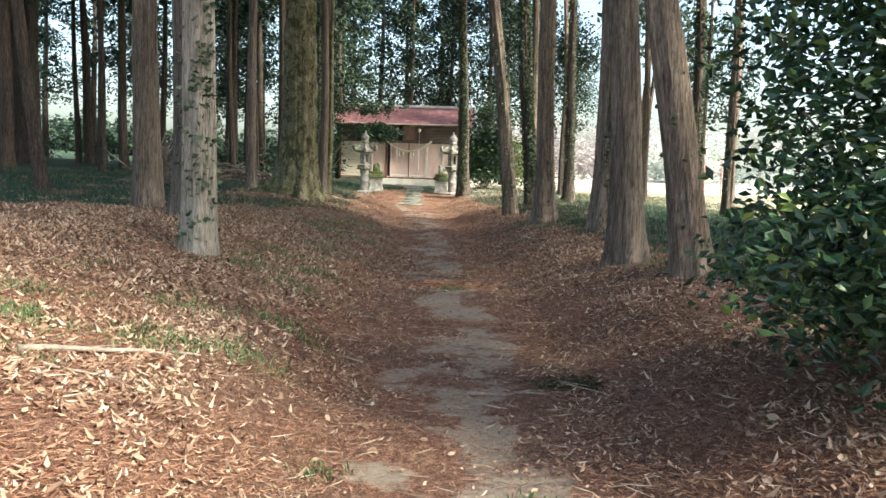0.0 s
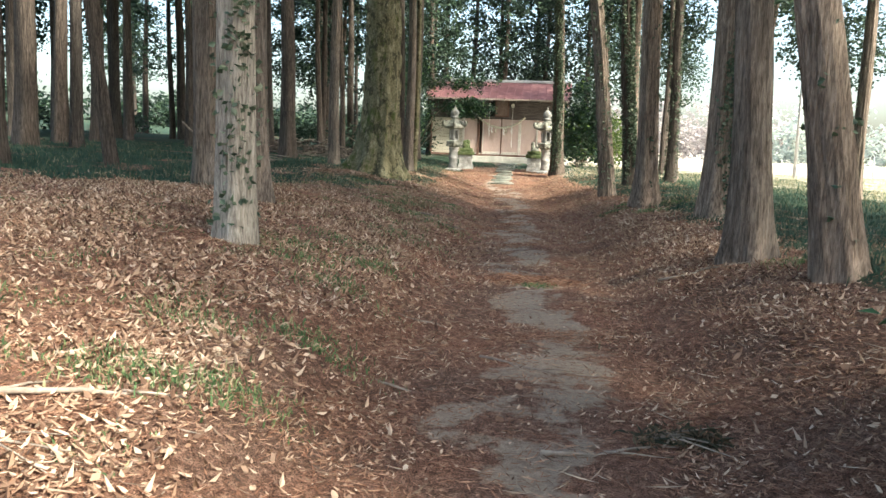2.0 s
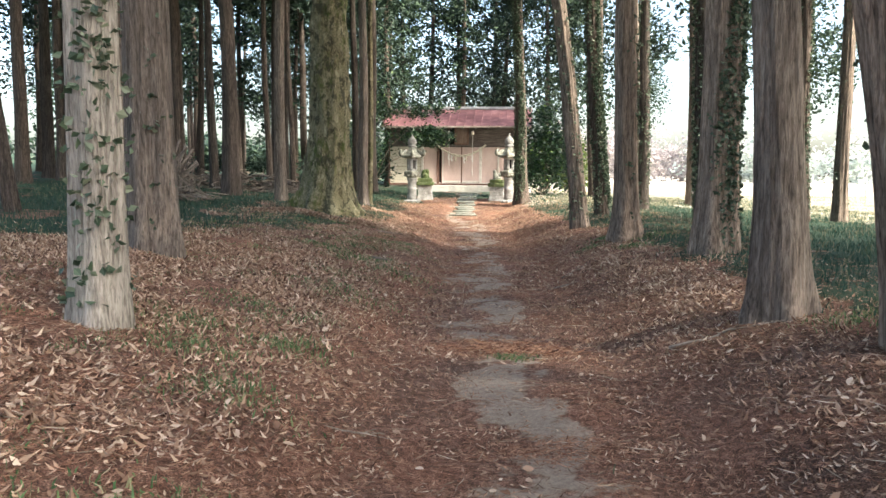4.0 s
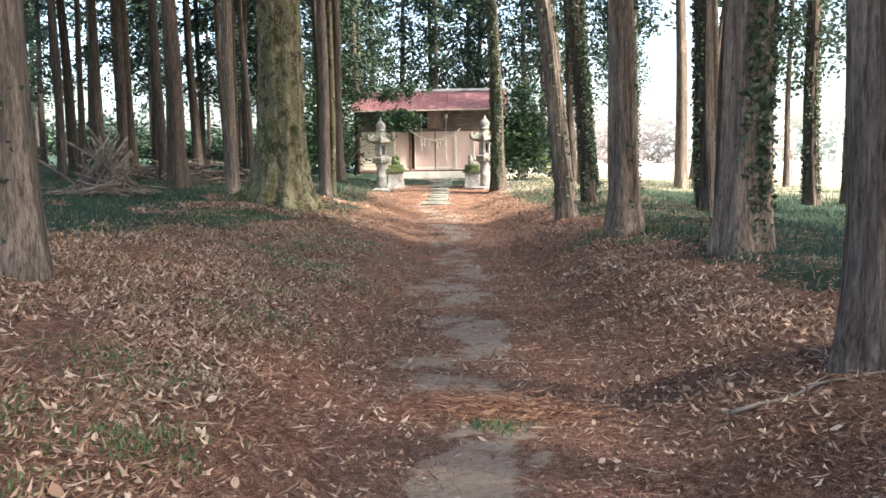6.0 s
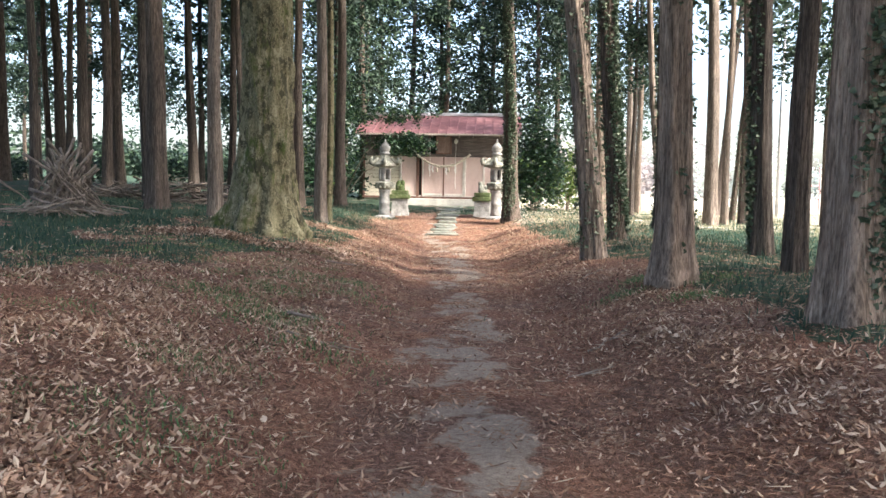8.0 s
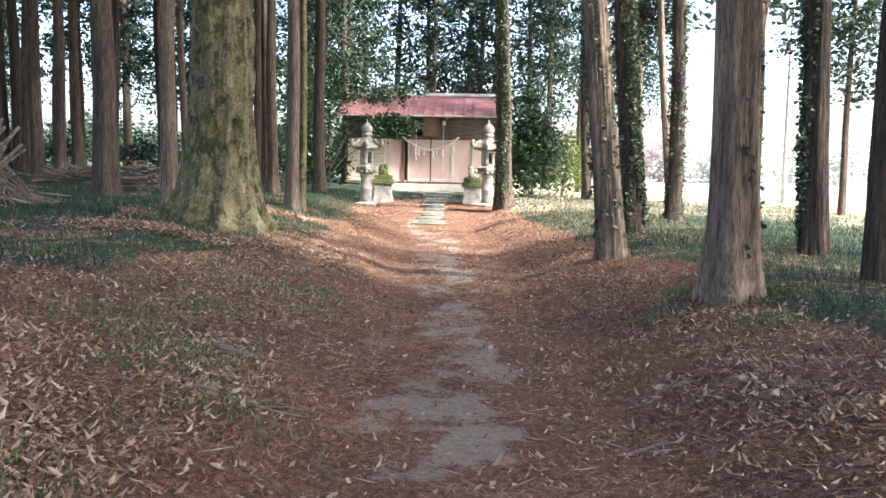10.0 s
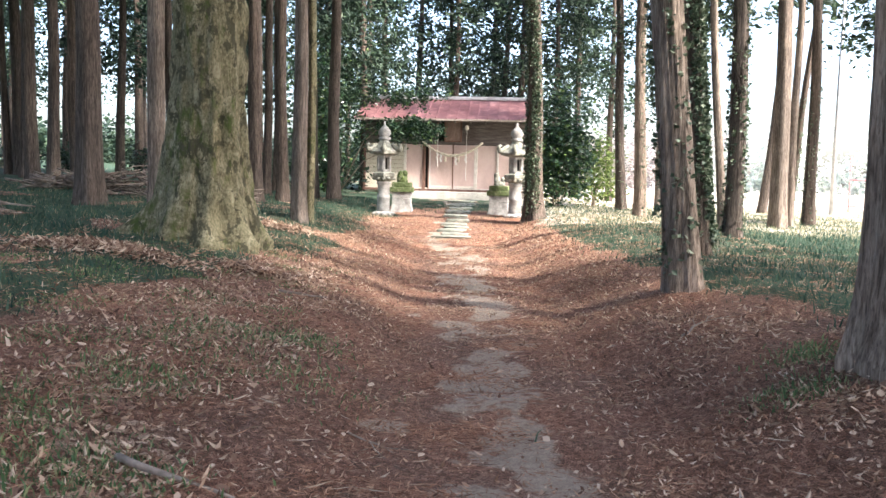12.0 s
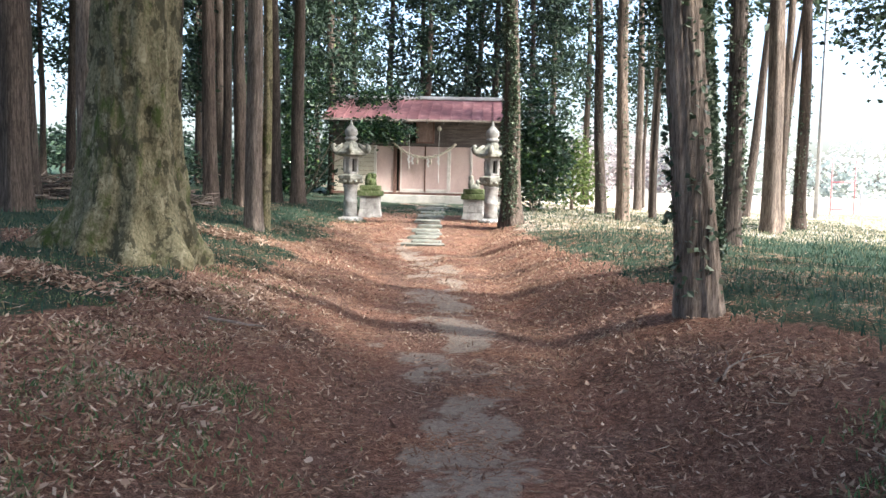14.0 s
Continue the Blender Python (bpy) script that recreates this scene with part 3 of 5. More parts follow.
for k, (tx, ty, ts) in enumerate(((-2.9, 5.3, 0.14), (-2.5, 4.7, 0.1), (-1.75, 4.9, 0.16), (-1.3, 5.0, 0.16), (-1.9, 5.9, 0.2), (-1.2, 6.2, 0.18), (-0.1, 10.1, 0.06), (-1.9, 9.9, 0.25), (-1.75, 11.6, 0.3), (-2.3, 9.0, 0.2), (-1.6, 14.2, 0.3), (-2.2, 15.3, 0.3), (-2.0, 17.4, 0.35), (-2.6, 18.2, 0.3), (1.8, 16.2, 0.16), (1.2, 17.0, 0.14), (-2.1, 13.0, 0.25), (-1.5, 7.6, 0.2), (2.5, 9.6, 0.2), (2.2, 17.0, 0.25), (0.35, 3.6, 0.06), (-0.6, 3.9, 0.07), (-2.2, 15.0, 0.3), (-2.5, 15.5, 0.25), (-2.6, 16.6, 0.2), (-2.9, 15.9, 0.22), (-2.1, 18.4, 0.2), (1.5, 17.6, 0.16), (0.05, 10.05, 0.07), (-1.55, 8.95, 0.16), (-2.0, 8.3, 0.2))):
    tuft(tx, ty, ts, 420 if ts > 0.08 else 90, 60 + k)


# ---- trees ----
def leafy(name, centres, size, per, mat, seed, flat=0.6, droop=0.0, aspect=0.55):
    """Foliage as clumps of small pointed leaves round given centres (N x 4: place and spread)."""
    r = np.random.RandomState(seed)
    c = np.repeat(np.asarray(centres, float), per, 0)
    n = len(c)
    p = c[:, :3] + r.normal(0, 1, (n, 3)) * c[:, 3:4] * np.array([1, 1, flat])
    u = r.normal(0, 1, (n, 3))
    u[:, 2] = u[:, 2] * 0.5 - droop
    u /= np.linalg.norm(u, axis=1)[:, None]
    w = np.cross(u, r.normal(0, 1, (n, 3)))
    w /= np.linalg.norm(w, axis=1)[:, None] + 1e-6
    s = r.uniform(*size, n)[:, None]
    k = np.cross(u, w) * s * 0.12
    V = np.stack([p - u * s * 0.5, p - w * s * aspect * 0.5 + k, p + u * s * 0.5, p + w * s * aspect * 0.5 + k], 1)
    base = np.arange(n)[:, None] * 4
    F = np.concatenate([base + np.array([[0, 1, 2]]), base + np.array([[0, 2, 3]])])
    return mesh_of(name, V.reshape(-1, 3), F, mat)


def crown_mesh(seed, low, high, radius, limbs, per, size, mat, droop=0.5):
    """A conifer's crown: drooping limbs at uneven heights, with sprays along them."""
    r = np.random.RandomState(seed)
    cs = []
    for _ in range(limbs):
        f = r.uniform(0, 1) ** 0.8
        z, a = low + (high - low) * f, r.uniform(0, 6.28)
        ln = radius * (1.05 - 0.8 * f) * r.uniform(0.55, 1.2)
        for q in np.linspace(0.25, 1, 4):
            cs.append((math.cos(a) * ln * q, math.sin(a) * ln * q, z + 0.25 * ln * q - 0.55 * ln * q * q + r.normal(0, 0.1), 0.22 + 0.3 * q * ln / radius))
    return leafy("crown", cs, size, per, mat, seed + 1, 0.6, droop)


HIGH_CROWNS = [crown_mesh(100 + k, 8.0 + k, 18.5 + k, 2.9, 46, 15, (0.22, 0.5), CEDAR_LEAF) for k in range(3)]
LOW_CROWNS = [crown_mesh(120 + k, 3.3 + 0.9 * k, 15.5 + k, 2.9, 60, 17, (0.17, 0.36), CEDAR_LEAF) for k in range(3)]
MID_CROWNS = [crown_mesh(160 + k, 5.6 + 0.5 * k, 16.0 + k, 2.8, 52, 18, (0.17, 0.36), CEDAR_LEAF) for k in range(2)]
# Thicker crowns, mostly above view, added to shade the ground below.
THICK_CROWNS = [crown_mesh(190 + k, 8.5 + k, 18.5 + k, 3.2, 84, 15, (0.24, 0.52), CEDAR_LEAF) for k in range(2)]
# Small raised crowns, shaped to let sun reach the shrine front.
TOP_CROWNS = [crown_mesh(180 + k, 12.0 + k, 18.5 + k, 1.9, 30, 15, (0.2, 0.42), CEDAR_LEAF) for k in range(2)]
# Dense crowns for the added shade trees out of view.
DENSE_CROWNS = [crown_mesh(140 + k, 2.8 + 0.5 * k, 16.0 + k, 3.1, 70, 14, (0.18, 0.37), CEDAR_LEAF) for k in range(2)]


def trunk_mesh(d, lean, sway, height, flare, seed, mat, sides=26, ribs=5, shreds=0.0):
    r = random.Random(seed)
    zs = [-0.25, 0.0, 0.06, 0.14, 0.25, 0.4, 0.6, 0.9, 1.3, 1.9, 2.6, 3.4, 4.4, 5.6, 7.0, 9.0, 12.0, height]
    if shreds:
        zs = [-0.25, 0.0, 0.06] + [0.14 * k for k in range(1, 46)] + [7.0, 9.0, 12.0, height]
    ph, ph2, off = r.uniform(0, 6.28), r.uniform(0, 6.28), r.uniform(0, 50)
    vs = []
    for z in zs:
        taper = max(0.08, 1 - 0.75 * max(z, 0) / height)
        cx, cy = bole(z, lean, sway, seed)
        for i in range(sides):
            a = 2 * math.pi * i / sides
            fl = flare * math.exp(-max(z, 0) / (0.28 + 0.35 * d)) * (0.65 + 0.55 * max(0, math.cos(ribs * a + ph)) + 0.35 * math.cos(2 * a + ph2))
            rough = 1 + 0.05 * math.cos(ribs * a + ph + 0.25 * z) + 0.09 * noise.noise((math.cos(a) * 2.2 + off, math.sin(a) * 2.2, z * 0.35)) + 0.035 * noise.noise((math.cos(a) * 7 + off, math.sin(a) * 7, z * 0.5))
            rad = d / 2 * taper * rough + d / 2 * fl
            if shreds:
                strip = noise.noise((math.cos(a) * 5 + off, math.sin(a) * 5, z * 0.45))
                loose = noise.noise((math.cos(a) * 9 + off, math.sin(a) * 9 + 3, z * 0.9))
                rad += shreds * (max(-0.4, min(0.6, strip * 3)) + 0.9 * max(0.0, min(0.5, (loose - 0.12) * 5)))
            vs.append((cx + rad * math.cos(a), cy + rad * math.sin(a), z))
    fs = [(k * sides + i, k * sides + (i + 1) % sides, (k + 1) * sides + (i + 1) % sides, (k + 1) * sides + i) for k in range(len(zs) - 1) for i in range(sides)]
    return mesh_of("trunk", vs, fs, mat, True)


def bole(z, lean, sway, seed):
    """The trunk's middle at a height: a lean and a slight waver."""
    ph, grow = seed * 0.77, np.clip(np.asarray(z, float) / 3, 0, 1)
    return lean * z + 0.035 * np.sin(z * 0.7 + ph) * grow, sway * z + 0.03 * np.sin(z * 0.6 + ph * 1.7) * grow


def ivy_mesh(d, lean, sway, low, high, count, seed, side=None, spread_a=3.1):
    """Leaves clinging to the bark, in strands."""
    r = np.random.RandomState(seed)
    strands = 7
    a0 = r.uniform(-spread_a, spread_a, strands) + (side or 0)
    z = r.uniform(low, high, count)
    k = r.randint(0, strands, count)
    a = a0[k] + 0.35 * np.sin(z * 1.3 + k) + r.normal(0, 0.16, count)
    rad = d / 2 * (1 - 0.75 * z / 18) + r.uniform(0.0, 0.045, count)
    cx, cy = bole(z, lean, sway, seed)
    cs = np.stack([cx + rad * np.cos(a), cy + rad * np.sin(a), z, np.full(count, 0.02)], 1)
    return leafy("ivy", cs, (0.04, 0.085), 2, IVY_LEAF, seed + 1, 1.0, 0.3, 0.8)


def tree(x, y, d, lean=0.0, sway=0.0, bark=BARK, crown="high", ivy=0, flare=0.3, label="", ivy_top=7.0, side=None, height=18.0, turn=0.0):
    seed = int(abs(x * 37 + y * 101)) + 7
    r = random.Random(seed)
    ob = thing("cedar_tree", (x, y, land_z(x, y)), label or "tall straight cedar with fibrous grey-brown bark and a high crown", "tree", "trees of the grove")
    near = y < 25 and abs(x) < 9 and bark is not BARK_PALE
    trunk = part("trunk", trunk_mesh(d, lean, sway, height, flare, seed, bark, 64 if near else 26, 5, 0.016 if near else 0.0), None, ob)
    if crown:
        kind = {"high": HIGH_CROWNS, "low": LOW_CROWNS, "dense": DENSE_CROWNS, "mid": MID_CROWNS, "top": TOP_CROWNS, "thick": THICK_CROWNS}["thick" if crown == "high" and (x < -4 or x > 0 and 9 < y < 19) else crown]
        c = part("crown", kind[seed % len(kind)], None, ob)
        c.location = (lean * 9 + r.uniform(-0.2, 0.2), sway * 9, r.uniform(-0.4, 0.8))
        c.rotation_euler = (0, 0, r.uniform(0, 6.28))
    if ivy:
        part("ivy", ivy_mesh(d, lean, sway, 0.1, ivy_top, ivy, seed, side, 3.1 if side is None else 1.2), None, ob, "small ivy leaves clinging to the bark")
    return ob


IVIED = "cedar with dark ivy climbing up its bark"
# left of the path
tree(-2.66, 8.45, 0.345, 0.01, bark=BARK_PALE, ivy=420, flare=0.32, side=-1.4, ivy_top=5, label="pale grey straight trunk with sparse ivy leaves beside the path")
tree(-3.8, 11.7, 0.5, 0.0, bark=BARK_RED, ivy=90, flare=0.4, side=-1.5, label="thick pale grey-brown cedar with fluted bark")
tree(-5.15, 13.5, 0.42, 0.0, bark=BARK_RED, label="straight grey-brown cedar standing behind a thicker one")
tree(-8.6, 13.2, 0.46, 0.0)
tree(-13.2, 20.7, 0.55, 0.02)
tree(-12.5, 21.8, 0.34, 0.0)
tree(-8.3, 16.2, 0.23, -0.13, bark=BARK, flare=0.2, label="slender cedar leaning towards the open wood")
tree(-8.55, 27.3, 0.5, -0.02)
tree(-6.69, 26.1, 0.33, 0.0, bark=BARK_RED)
tree(-4.79, 28.5, 0.31, 0.0, bark=BARK_RED)
tree(-4.62, 28.7, 0.18, 0.01, bark=BARK_MOSS, flare=0.15, label="thin greenish trunk close beside a cedar")
tree(-7.3, 33.6, 0.36, -0.02)
tree(-7.1, 39.2, 0.34, -0.02)
tree(-6.38, 39.0, 0.42, 0.0)
tree(-6.97, 35.0, 0.33, -0.01)
tree(-10.7, 31.6, 0.32, -0.03)
tree(-14.6, 35.3, 0.42, -0.02)
tree(-14.0, 36.7, 0.36, -0.03)
tree(-15.2, 46.8, 0.5, -0.03)
tree(-19.4, 42.4, 0.5, -0.03)
tree(-14.49, 24.13, 0.42, 0.02)
tree(-15.95, 28.57, 0.44, 0)
tree(-13.01, 33.69, 0.34, 0)
tree(-19.44, 35.85, 0.5, 0.0)
tree(-22.5, 40.98, 0.5, 0)
tree(-24.56, 46.3, 0.6, -0.01)
tree(-26.52, 42.35, 0.55, 0)
tree(-10.04, 35.95, 0.26, -0.03)
tree(-9.53, 43.34, 0.4, 0)
tree(-12.1, 49.25, 0.45, -0.02)
for lx, ly, ld_ in ((-16.5, 22.0, 0.3), (-18.0, 27.0, 0.35), (-13.0, 29.5, 0.26), (-17.5, 33.5, 0.36), (-21.5, 31.0, 0.4), (-24.5, 29.0, 0.36), (-16.0, 43.5, 0.36), (-17.8, 40.0, 0.3), (-12.2, 43.5, 0.34), (-10.4, 39.5, 0.26), (-20.5, 24.0, 0.4), (-8.3, 33.2, 0.22), (-8.6, 38.8, 0.3), (-23.5, 38.5, 0.36), (-27.0, 36.0, 0.4), (-20.0, 42.5, 0.3)):
    tree(lx, ly, ld_, 0.03 * math.sin(lx * 7), 0.0)
# right of the path
tree(0.16, 34.2, 0.46, -0.03, bark=BARK, ivy=3800, flare=0.45, ivy_top=9, side=3.9, label="cedar before the shrine, one side dark with ivy")
tree(1.32, 20.7, 0.34, -0.115, bark=BARK_SUNNED, ivy=520, ivy_top=4.5, flare=0.25, label="leaning reddish cedar at the path's edge with bits of ivy")
tree(2.05, 23.3, 0.33, -0.08, bark=BARK, ivy=4200, flare=0.2, ivy_top=8.5, label=IVIED)
tree(1.82, 17.16, 0.37, -0.02, bark=BARK_SUNNED, ivy=120, flare=0.75, side=0.0, label="straight brown cedar with a flared foot on the bank")
tree(2.6, 14.33, 0.5, -0.01, bark=BARK_SUNNED, ivy=2600, ivy_top=6, flare=0.45, side=-0.5, label="thick split-barked cedar with ivy on its outer side")
tree(2.1, 10.1, 0.38, -0.05, bark=BARK_SUNNED, flare=0.5, label="reddish cedar with peeling split bark beside the path")
tree(2.5, 8.65, 0.36, -0.17, bark=BARK_SUNNED, flare=0.3, ivy=60, label="reddish cedar leaning over the bank")
tree(3.4, 17.9, 0.26, 0.0, bark=BARK, flare=0.15)
tree(3.8, 20.5, 0.31, -0.05, ivy=2000, ivy_top=8, label=IVIED)
tree(6.6, 23.1, 0.30, -0.03, ivy=2000, ivy_top=8, label=IVIED)
tree(8.05, 24.6, 0.33, -0.01, bark=BARK_RED, ivy=150)
tree(3.65, 27.7, 0.33, -0.01, ivy=900, label=IVIED)
tree(4.25, 30.8, 0.2, -0.085, bark=BARK_RED, flare=0.15, label="slim slanting sunlit trunk at the edge of the grove")
tree(3.3, 36.4, 0.36, -0.03, ivy=350, bark=BARK_RED, label=IVIED)
tree(3.5, 42.0, 0.36, -0.05, ivy=250, crown="top")
tree(6.2, 33.2, 0.42, -0.02, bark=BARK_RED, label="sunlit reddish cedar at the edge of the grove")
tree(7.2, 35.4, 0.24, 0.0, bark=BARK_RED)
tree(8.17, 36.6, 0.34, -0.02, crown="mid", ivy=300, ivy_top=4)
tree(6.35, 50.5, 0.36, -0.02, crown="top", bark=BARK_RED)
tree(6.3, 47.2, 0.3, -0.01, crown="top", bark=BARK_RED)
tree(9.65, 46.0, 0.36, 0.08, bark=BARK, flare=0.15, label="slender trunk slanting at the grove's edge")
tree(8.7, 40.0, 0.24, 0.08, ivy=260, ivy_top=4, flare=0.15, label="slanting ivied trunk at the grove's edge")

# added cedars out of view behind and beside the start, placed to shade the path
rr = random.Random(3)
for bx, by in ((10.5, 5.5), (11.5, 9.5), (10.2, 13.8), (12.8, 16.8), (14.5, 12.0), (9.0, 3.5), (10.8, 1.0), (8.5, 9.5), (7.5, -7.5), (12.5, 7.0), (3.5, -6.0), (15.5, 1.5), (-4.5, -4.0), (-9.0, 3.5), (-7.0, -8.0), (-12.5, -2.0), (-14.5, 8.0), (12.0, 12.5), (16.0, 8.5), (0.5, -11.0), (7.6, 11.4), (7.2, 6.0)):
    tree(bx, by, rr.uniform(0.3, 0.5), rr.uniform(-0.03, 0.03), crown="dense" if bx > 11 else "high", label="added out-of-view cedar closing the wood and shading the path")

# the great old tree
great = thing("great_tree", (-4.48, 22.75, land_z(-4.52, 22.75) - 0.02), "huge old tree with mossy olive bark and spreading roots", "tree")


def great_trunk():
    """A massive bole: a spreading foot with root ridges and torn, lumpy bark."""
    sides, zs = 110, [-0.3] + [0.06 * k for k in range(30)] + [1.8 + 0.1 * k for k in range(42)] + [6.4, 7.5, 9.0, 12.0, 19.0]
    roots = ((3.35, 1.25, 0.34), (2.5, 0.5, 0.3), (4.25, 0.36, 0.26), (5.0, 0.34, 0.24), (5.75, 0.42, 0.28), (0.4, 0.3, 0.3), (1.5, 0.6, 0.35))
    vs = []
    for z in zs:
        up = max(z, 0.0)
        for i in range(sides):
            a = 2 * math.pi * i / sides
            rad = 0.44 * (1 - 0.5 * up / 19) + 0.13 * math.exp(-up / 1.0)
            for ra, rl, rw in roots:
                da = (a - ra + math.pi) % (2 * math.pi) - math.pi
                rad += rl * 0.7 * math.exp(-up / (0.22 + 0.12 * rl)) * math.exp(-(da / rw) ** 2)
                rad += 0.05 * math.exp(-up / 2.2) * math.exp(-(da / rw) ** 2)
            c, q = math.cos(a), math.sin(a)
            rad += 0.05 * noise.noise((c * 1.4, q * 1.4, z * 0.6)) + 0.035 * noise.noise((c * 4 + 9, q * 4, z * 2.2)) + 0.018 * noise.noise((c * 11, q * 11 + 5, z * 6))
            torn = noise.noise((c * 3 + 2, q * 3, z * 1.5 + 4)) + 0.4 * noise.noise((c * 8, q * 8 + 1, z * 4))
            rad += 0.045 * max(0.0, min(1.0, (torn - 0.06) * 9))
            vs.append((rad * c, rad * q, z))
    fs = [(k * sides + i, k * sides + (i + 1) % sides, (k + 1) * sides + (i + 1) % sides, (k + 1) * sides + i) for k in range(len(zs) - 1) for i in range(sides)]
    return mesh_of("trunk", vs, fs, BARK_MOSS, True)


part("trunk", great_trunk(), None, great)
part("crown", HIGH_CROWNS[1], None, great)

# the wood behind and beside the shrine, with low green limbs
rr = random.Random(5)
for bx, by in ((-30, 58), (-26, 66), (-22, 57), (-18, 63), (-15, 56), (-11.5, 60), (-8.5, 56.5), (-6.0, 62), (-3.5, 57.5), (-0.8, 60.5), (1.5, 57), (3.6, 62), (5.2, 56), (-9.0, 49.5), (-8.0, 53.0), (-13.5, 51), (-20, 70), (-12, 70), (-34, 50), (-31, 40), (-36, 66), (-28, 50), (-24, 36), (-38, 42), (-29, 31), (-42, 56), (-17, 52), (-21, 51), (-26, 57), (-33, 33), (-16, 67), (-40, 74), (-30, 76), (-24, 74),
               (-13, 63), (-36, 36), (-41, 33), (-44, 44), (-27, 27), (-35, 27), (-47, 62), (-45, 78), (-50, 50), (-30, 45), (-4.6, 58.8), (0.3, 58.2), (-7.8, 57.6), (-2.0, 63.5), (3.0, 59.5)):
    tree(bx + rr.uniform(-0.5, 0.5), by + rr.uniform(-0.5, 0.5), rr.uniform(0.3, 0.5), rr.uniform(-0.02, 0.02), crown="low", label="dark evergreen with low leafy limbs in the wood")


def shrub(name, x, y, clumps, size, per, mat, label, stems, category, reach=0.9):
    ob = thing(name, (x, y, land_z(x, y)), label, category)
    part("foliage", leafy("foliage", clumps, size, per, mat, int(abs(x * 91 + y * 17)) + 3, 1.0, 0.25, 0.5), None, ob)
    r = random.Random(int(abs(x * 13 + y)))
    for _ in range(stems):
        top = clumps[r.randrange(len(clumps))][:3]
        bm = bmesh.new()
        a = (r.uniform(-0.12, 0.12), r.uniform(-0.12, 0.12), -0.15)
        mid = (top[0] * 0.35 + r.uniform(-0.1, 0.1), top[1] * 0.35, top[2] * 0.55)
        tube(bm, [a, mid, top], [0.035, 0.024, 0.006], 7)
        part("stem", bm, TWIG, ob)
    return ob


def bunch(count, seed, centre, radii, spread_r, shell=0.5):
    """Clump centres in an egg, thicker towards its skin."""
    r = np.random.RandomState(seed)
    v = r.normal(0, 1, (count, 3))
    v /= np.linalg.norm(v, axis=1)[:, None]
    rad = r.uniform(0, 1, count)[:, None] ** shell
    p = np.array(centre) + v * rad * np.array(radii)
    return [tuple(q) + (spread_r,) for q in p.tolist()]


for ex, ey, seed_, c_, rd in ((10.3, 35.2, 61, (0, 0, 5.6), (2.1, 1.5, 2.2)), (7.6, 56.0, 62, (0, 0, 6.5), (1.6, 1.5, 2.6)), (4.9, 40.2, 63, (0, 0, 6.8), (1.8, 1.5, 2.0))):
    ob = thing("evergreen_tree", (ex, ey, land_z(ex, ey)), "slender evergreen with leafy limbs hanging at the grove's edge", "tree", "trees of the grove")
    part("trunk", trunk_mesh(0.22, 0.0, 0.0, 12.0, 0.2, seed_, BARK, 16), None, ob)
    part("crown", leafy("crown", bunch(130, seed_, c_, rd, 0.3), (0.1, 0.24), 30, CEDAR_LEAF, seed_ + 1, 0.7, 0.4), None, ob)

# glossy shrub where the walk begins
near = bunch(420, 71, (0.0, 0.0, 1.9), (1.15, 1.25, 2.3), 0.13) + bunch(190, 72, (-0.25, -0.45, 0.55), (1.05, 0.95, 0.6), 0.11)
near += bunch(260, 77, (0.1, 0.1, 1.9), (0.85, 0.95, 2.1), 0.16, 0.8)
near += [(-0.7 - 0.09 * k, 0.1 + 0.04 * k, 2.35 + 0.02 * k, 0.06) for k in range(8)]
near = [c for c in near if c[2] > 0.12]
shrub("evergreen_shrub", 2.62, 4.45, near, (0.05, 0.1), 32, BROAD_LEAF, "large glossy dark green broadleaf shrub beside the path", 12, "shrub")
ug = random.Random(21)
for ux, uy in ((-13.0, 52.5), (-16.5, 55.0), (-20.0, 54.5), (-24.0, 53.5), (-28.5, 54.0), (-10.0, 54.0), (-31.0, 47.0), (-33.5, 42.0), (-32.0, 36.0), (-29.5, 34.5), (-27.0, 50.5), (-8.6, 47.5), (-10.5, 46.5)):
    hgt = ug.uniform(0.9, 1.7)
    shrub("undergrowth_bush", ux, uy, bunch(46, int(-ux * 10), (0, 0, hgt * 0.55), (1.7, 1.0, hgt * 0.55), 0.3), (0.16, 0.34), 12, CEDAR_LEAF, "low dark bush at the far edge of the wood", 3, "bush")
# shrubs beside the shrine
shrub("evergreen_shrub", 1.2, 41.5, [c for c in bunch(150, 73, (0, 0, 2.0), (1.2, 1.1, 2.2), 0.2) if c[2] > 0.3], (0.12, 0.26), 36, BROAD_LEAF, "dense dark green evergreen shrub beside the shrine", 5, "shrub")
shrub("sunlit_shrub", 2.75, 44.5, [c for c in bunch(90, 74, (0, 0, 1.3), (1.2, 0.9, 1.5), 0.2) if c[2] > 0.1], (0.12, 0.24), 20, BRIGHT_LEAF, "light green sunlit bush at the edge of the clearing", 4, "shrub")
over = bunch(95, 75, (3.0, 0, 2.7), (1.5, 0.8, 0.45), 0.16) + bunch(46, 78, (2.6, 0, 4.05), (2.2, 0.8, 0.4), 0.13) + bunch(230, 76, (-0.7, 0.3, 3.2), (2.0, 1.4, 3.2), 0.3)
shrub("evergreen_tree", -7.9, 46.6, over, (0.1, 0.24), 26, BROAD_LEAF, "dark broadleaf tree hanging over the shrine roof", 7, "tree")


# ---- the shrine ----
EAVES = mottled("weathered_eaves_board", (0.2, 0.17, 0.14), (0.33, 0.29, 0.25), (0.42, 0.38, 0.33), scale=(0.3, 1, 1), size=4, fine=40)
SX0, SX1, SY0, SY1, SILL, HEAD, EAVE = -6.5, 1.3, 50.0, 55.0, 1.07, 3.13, 4.19
MID = -2.34
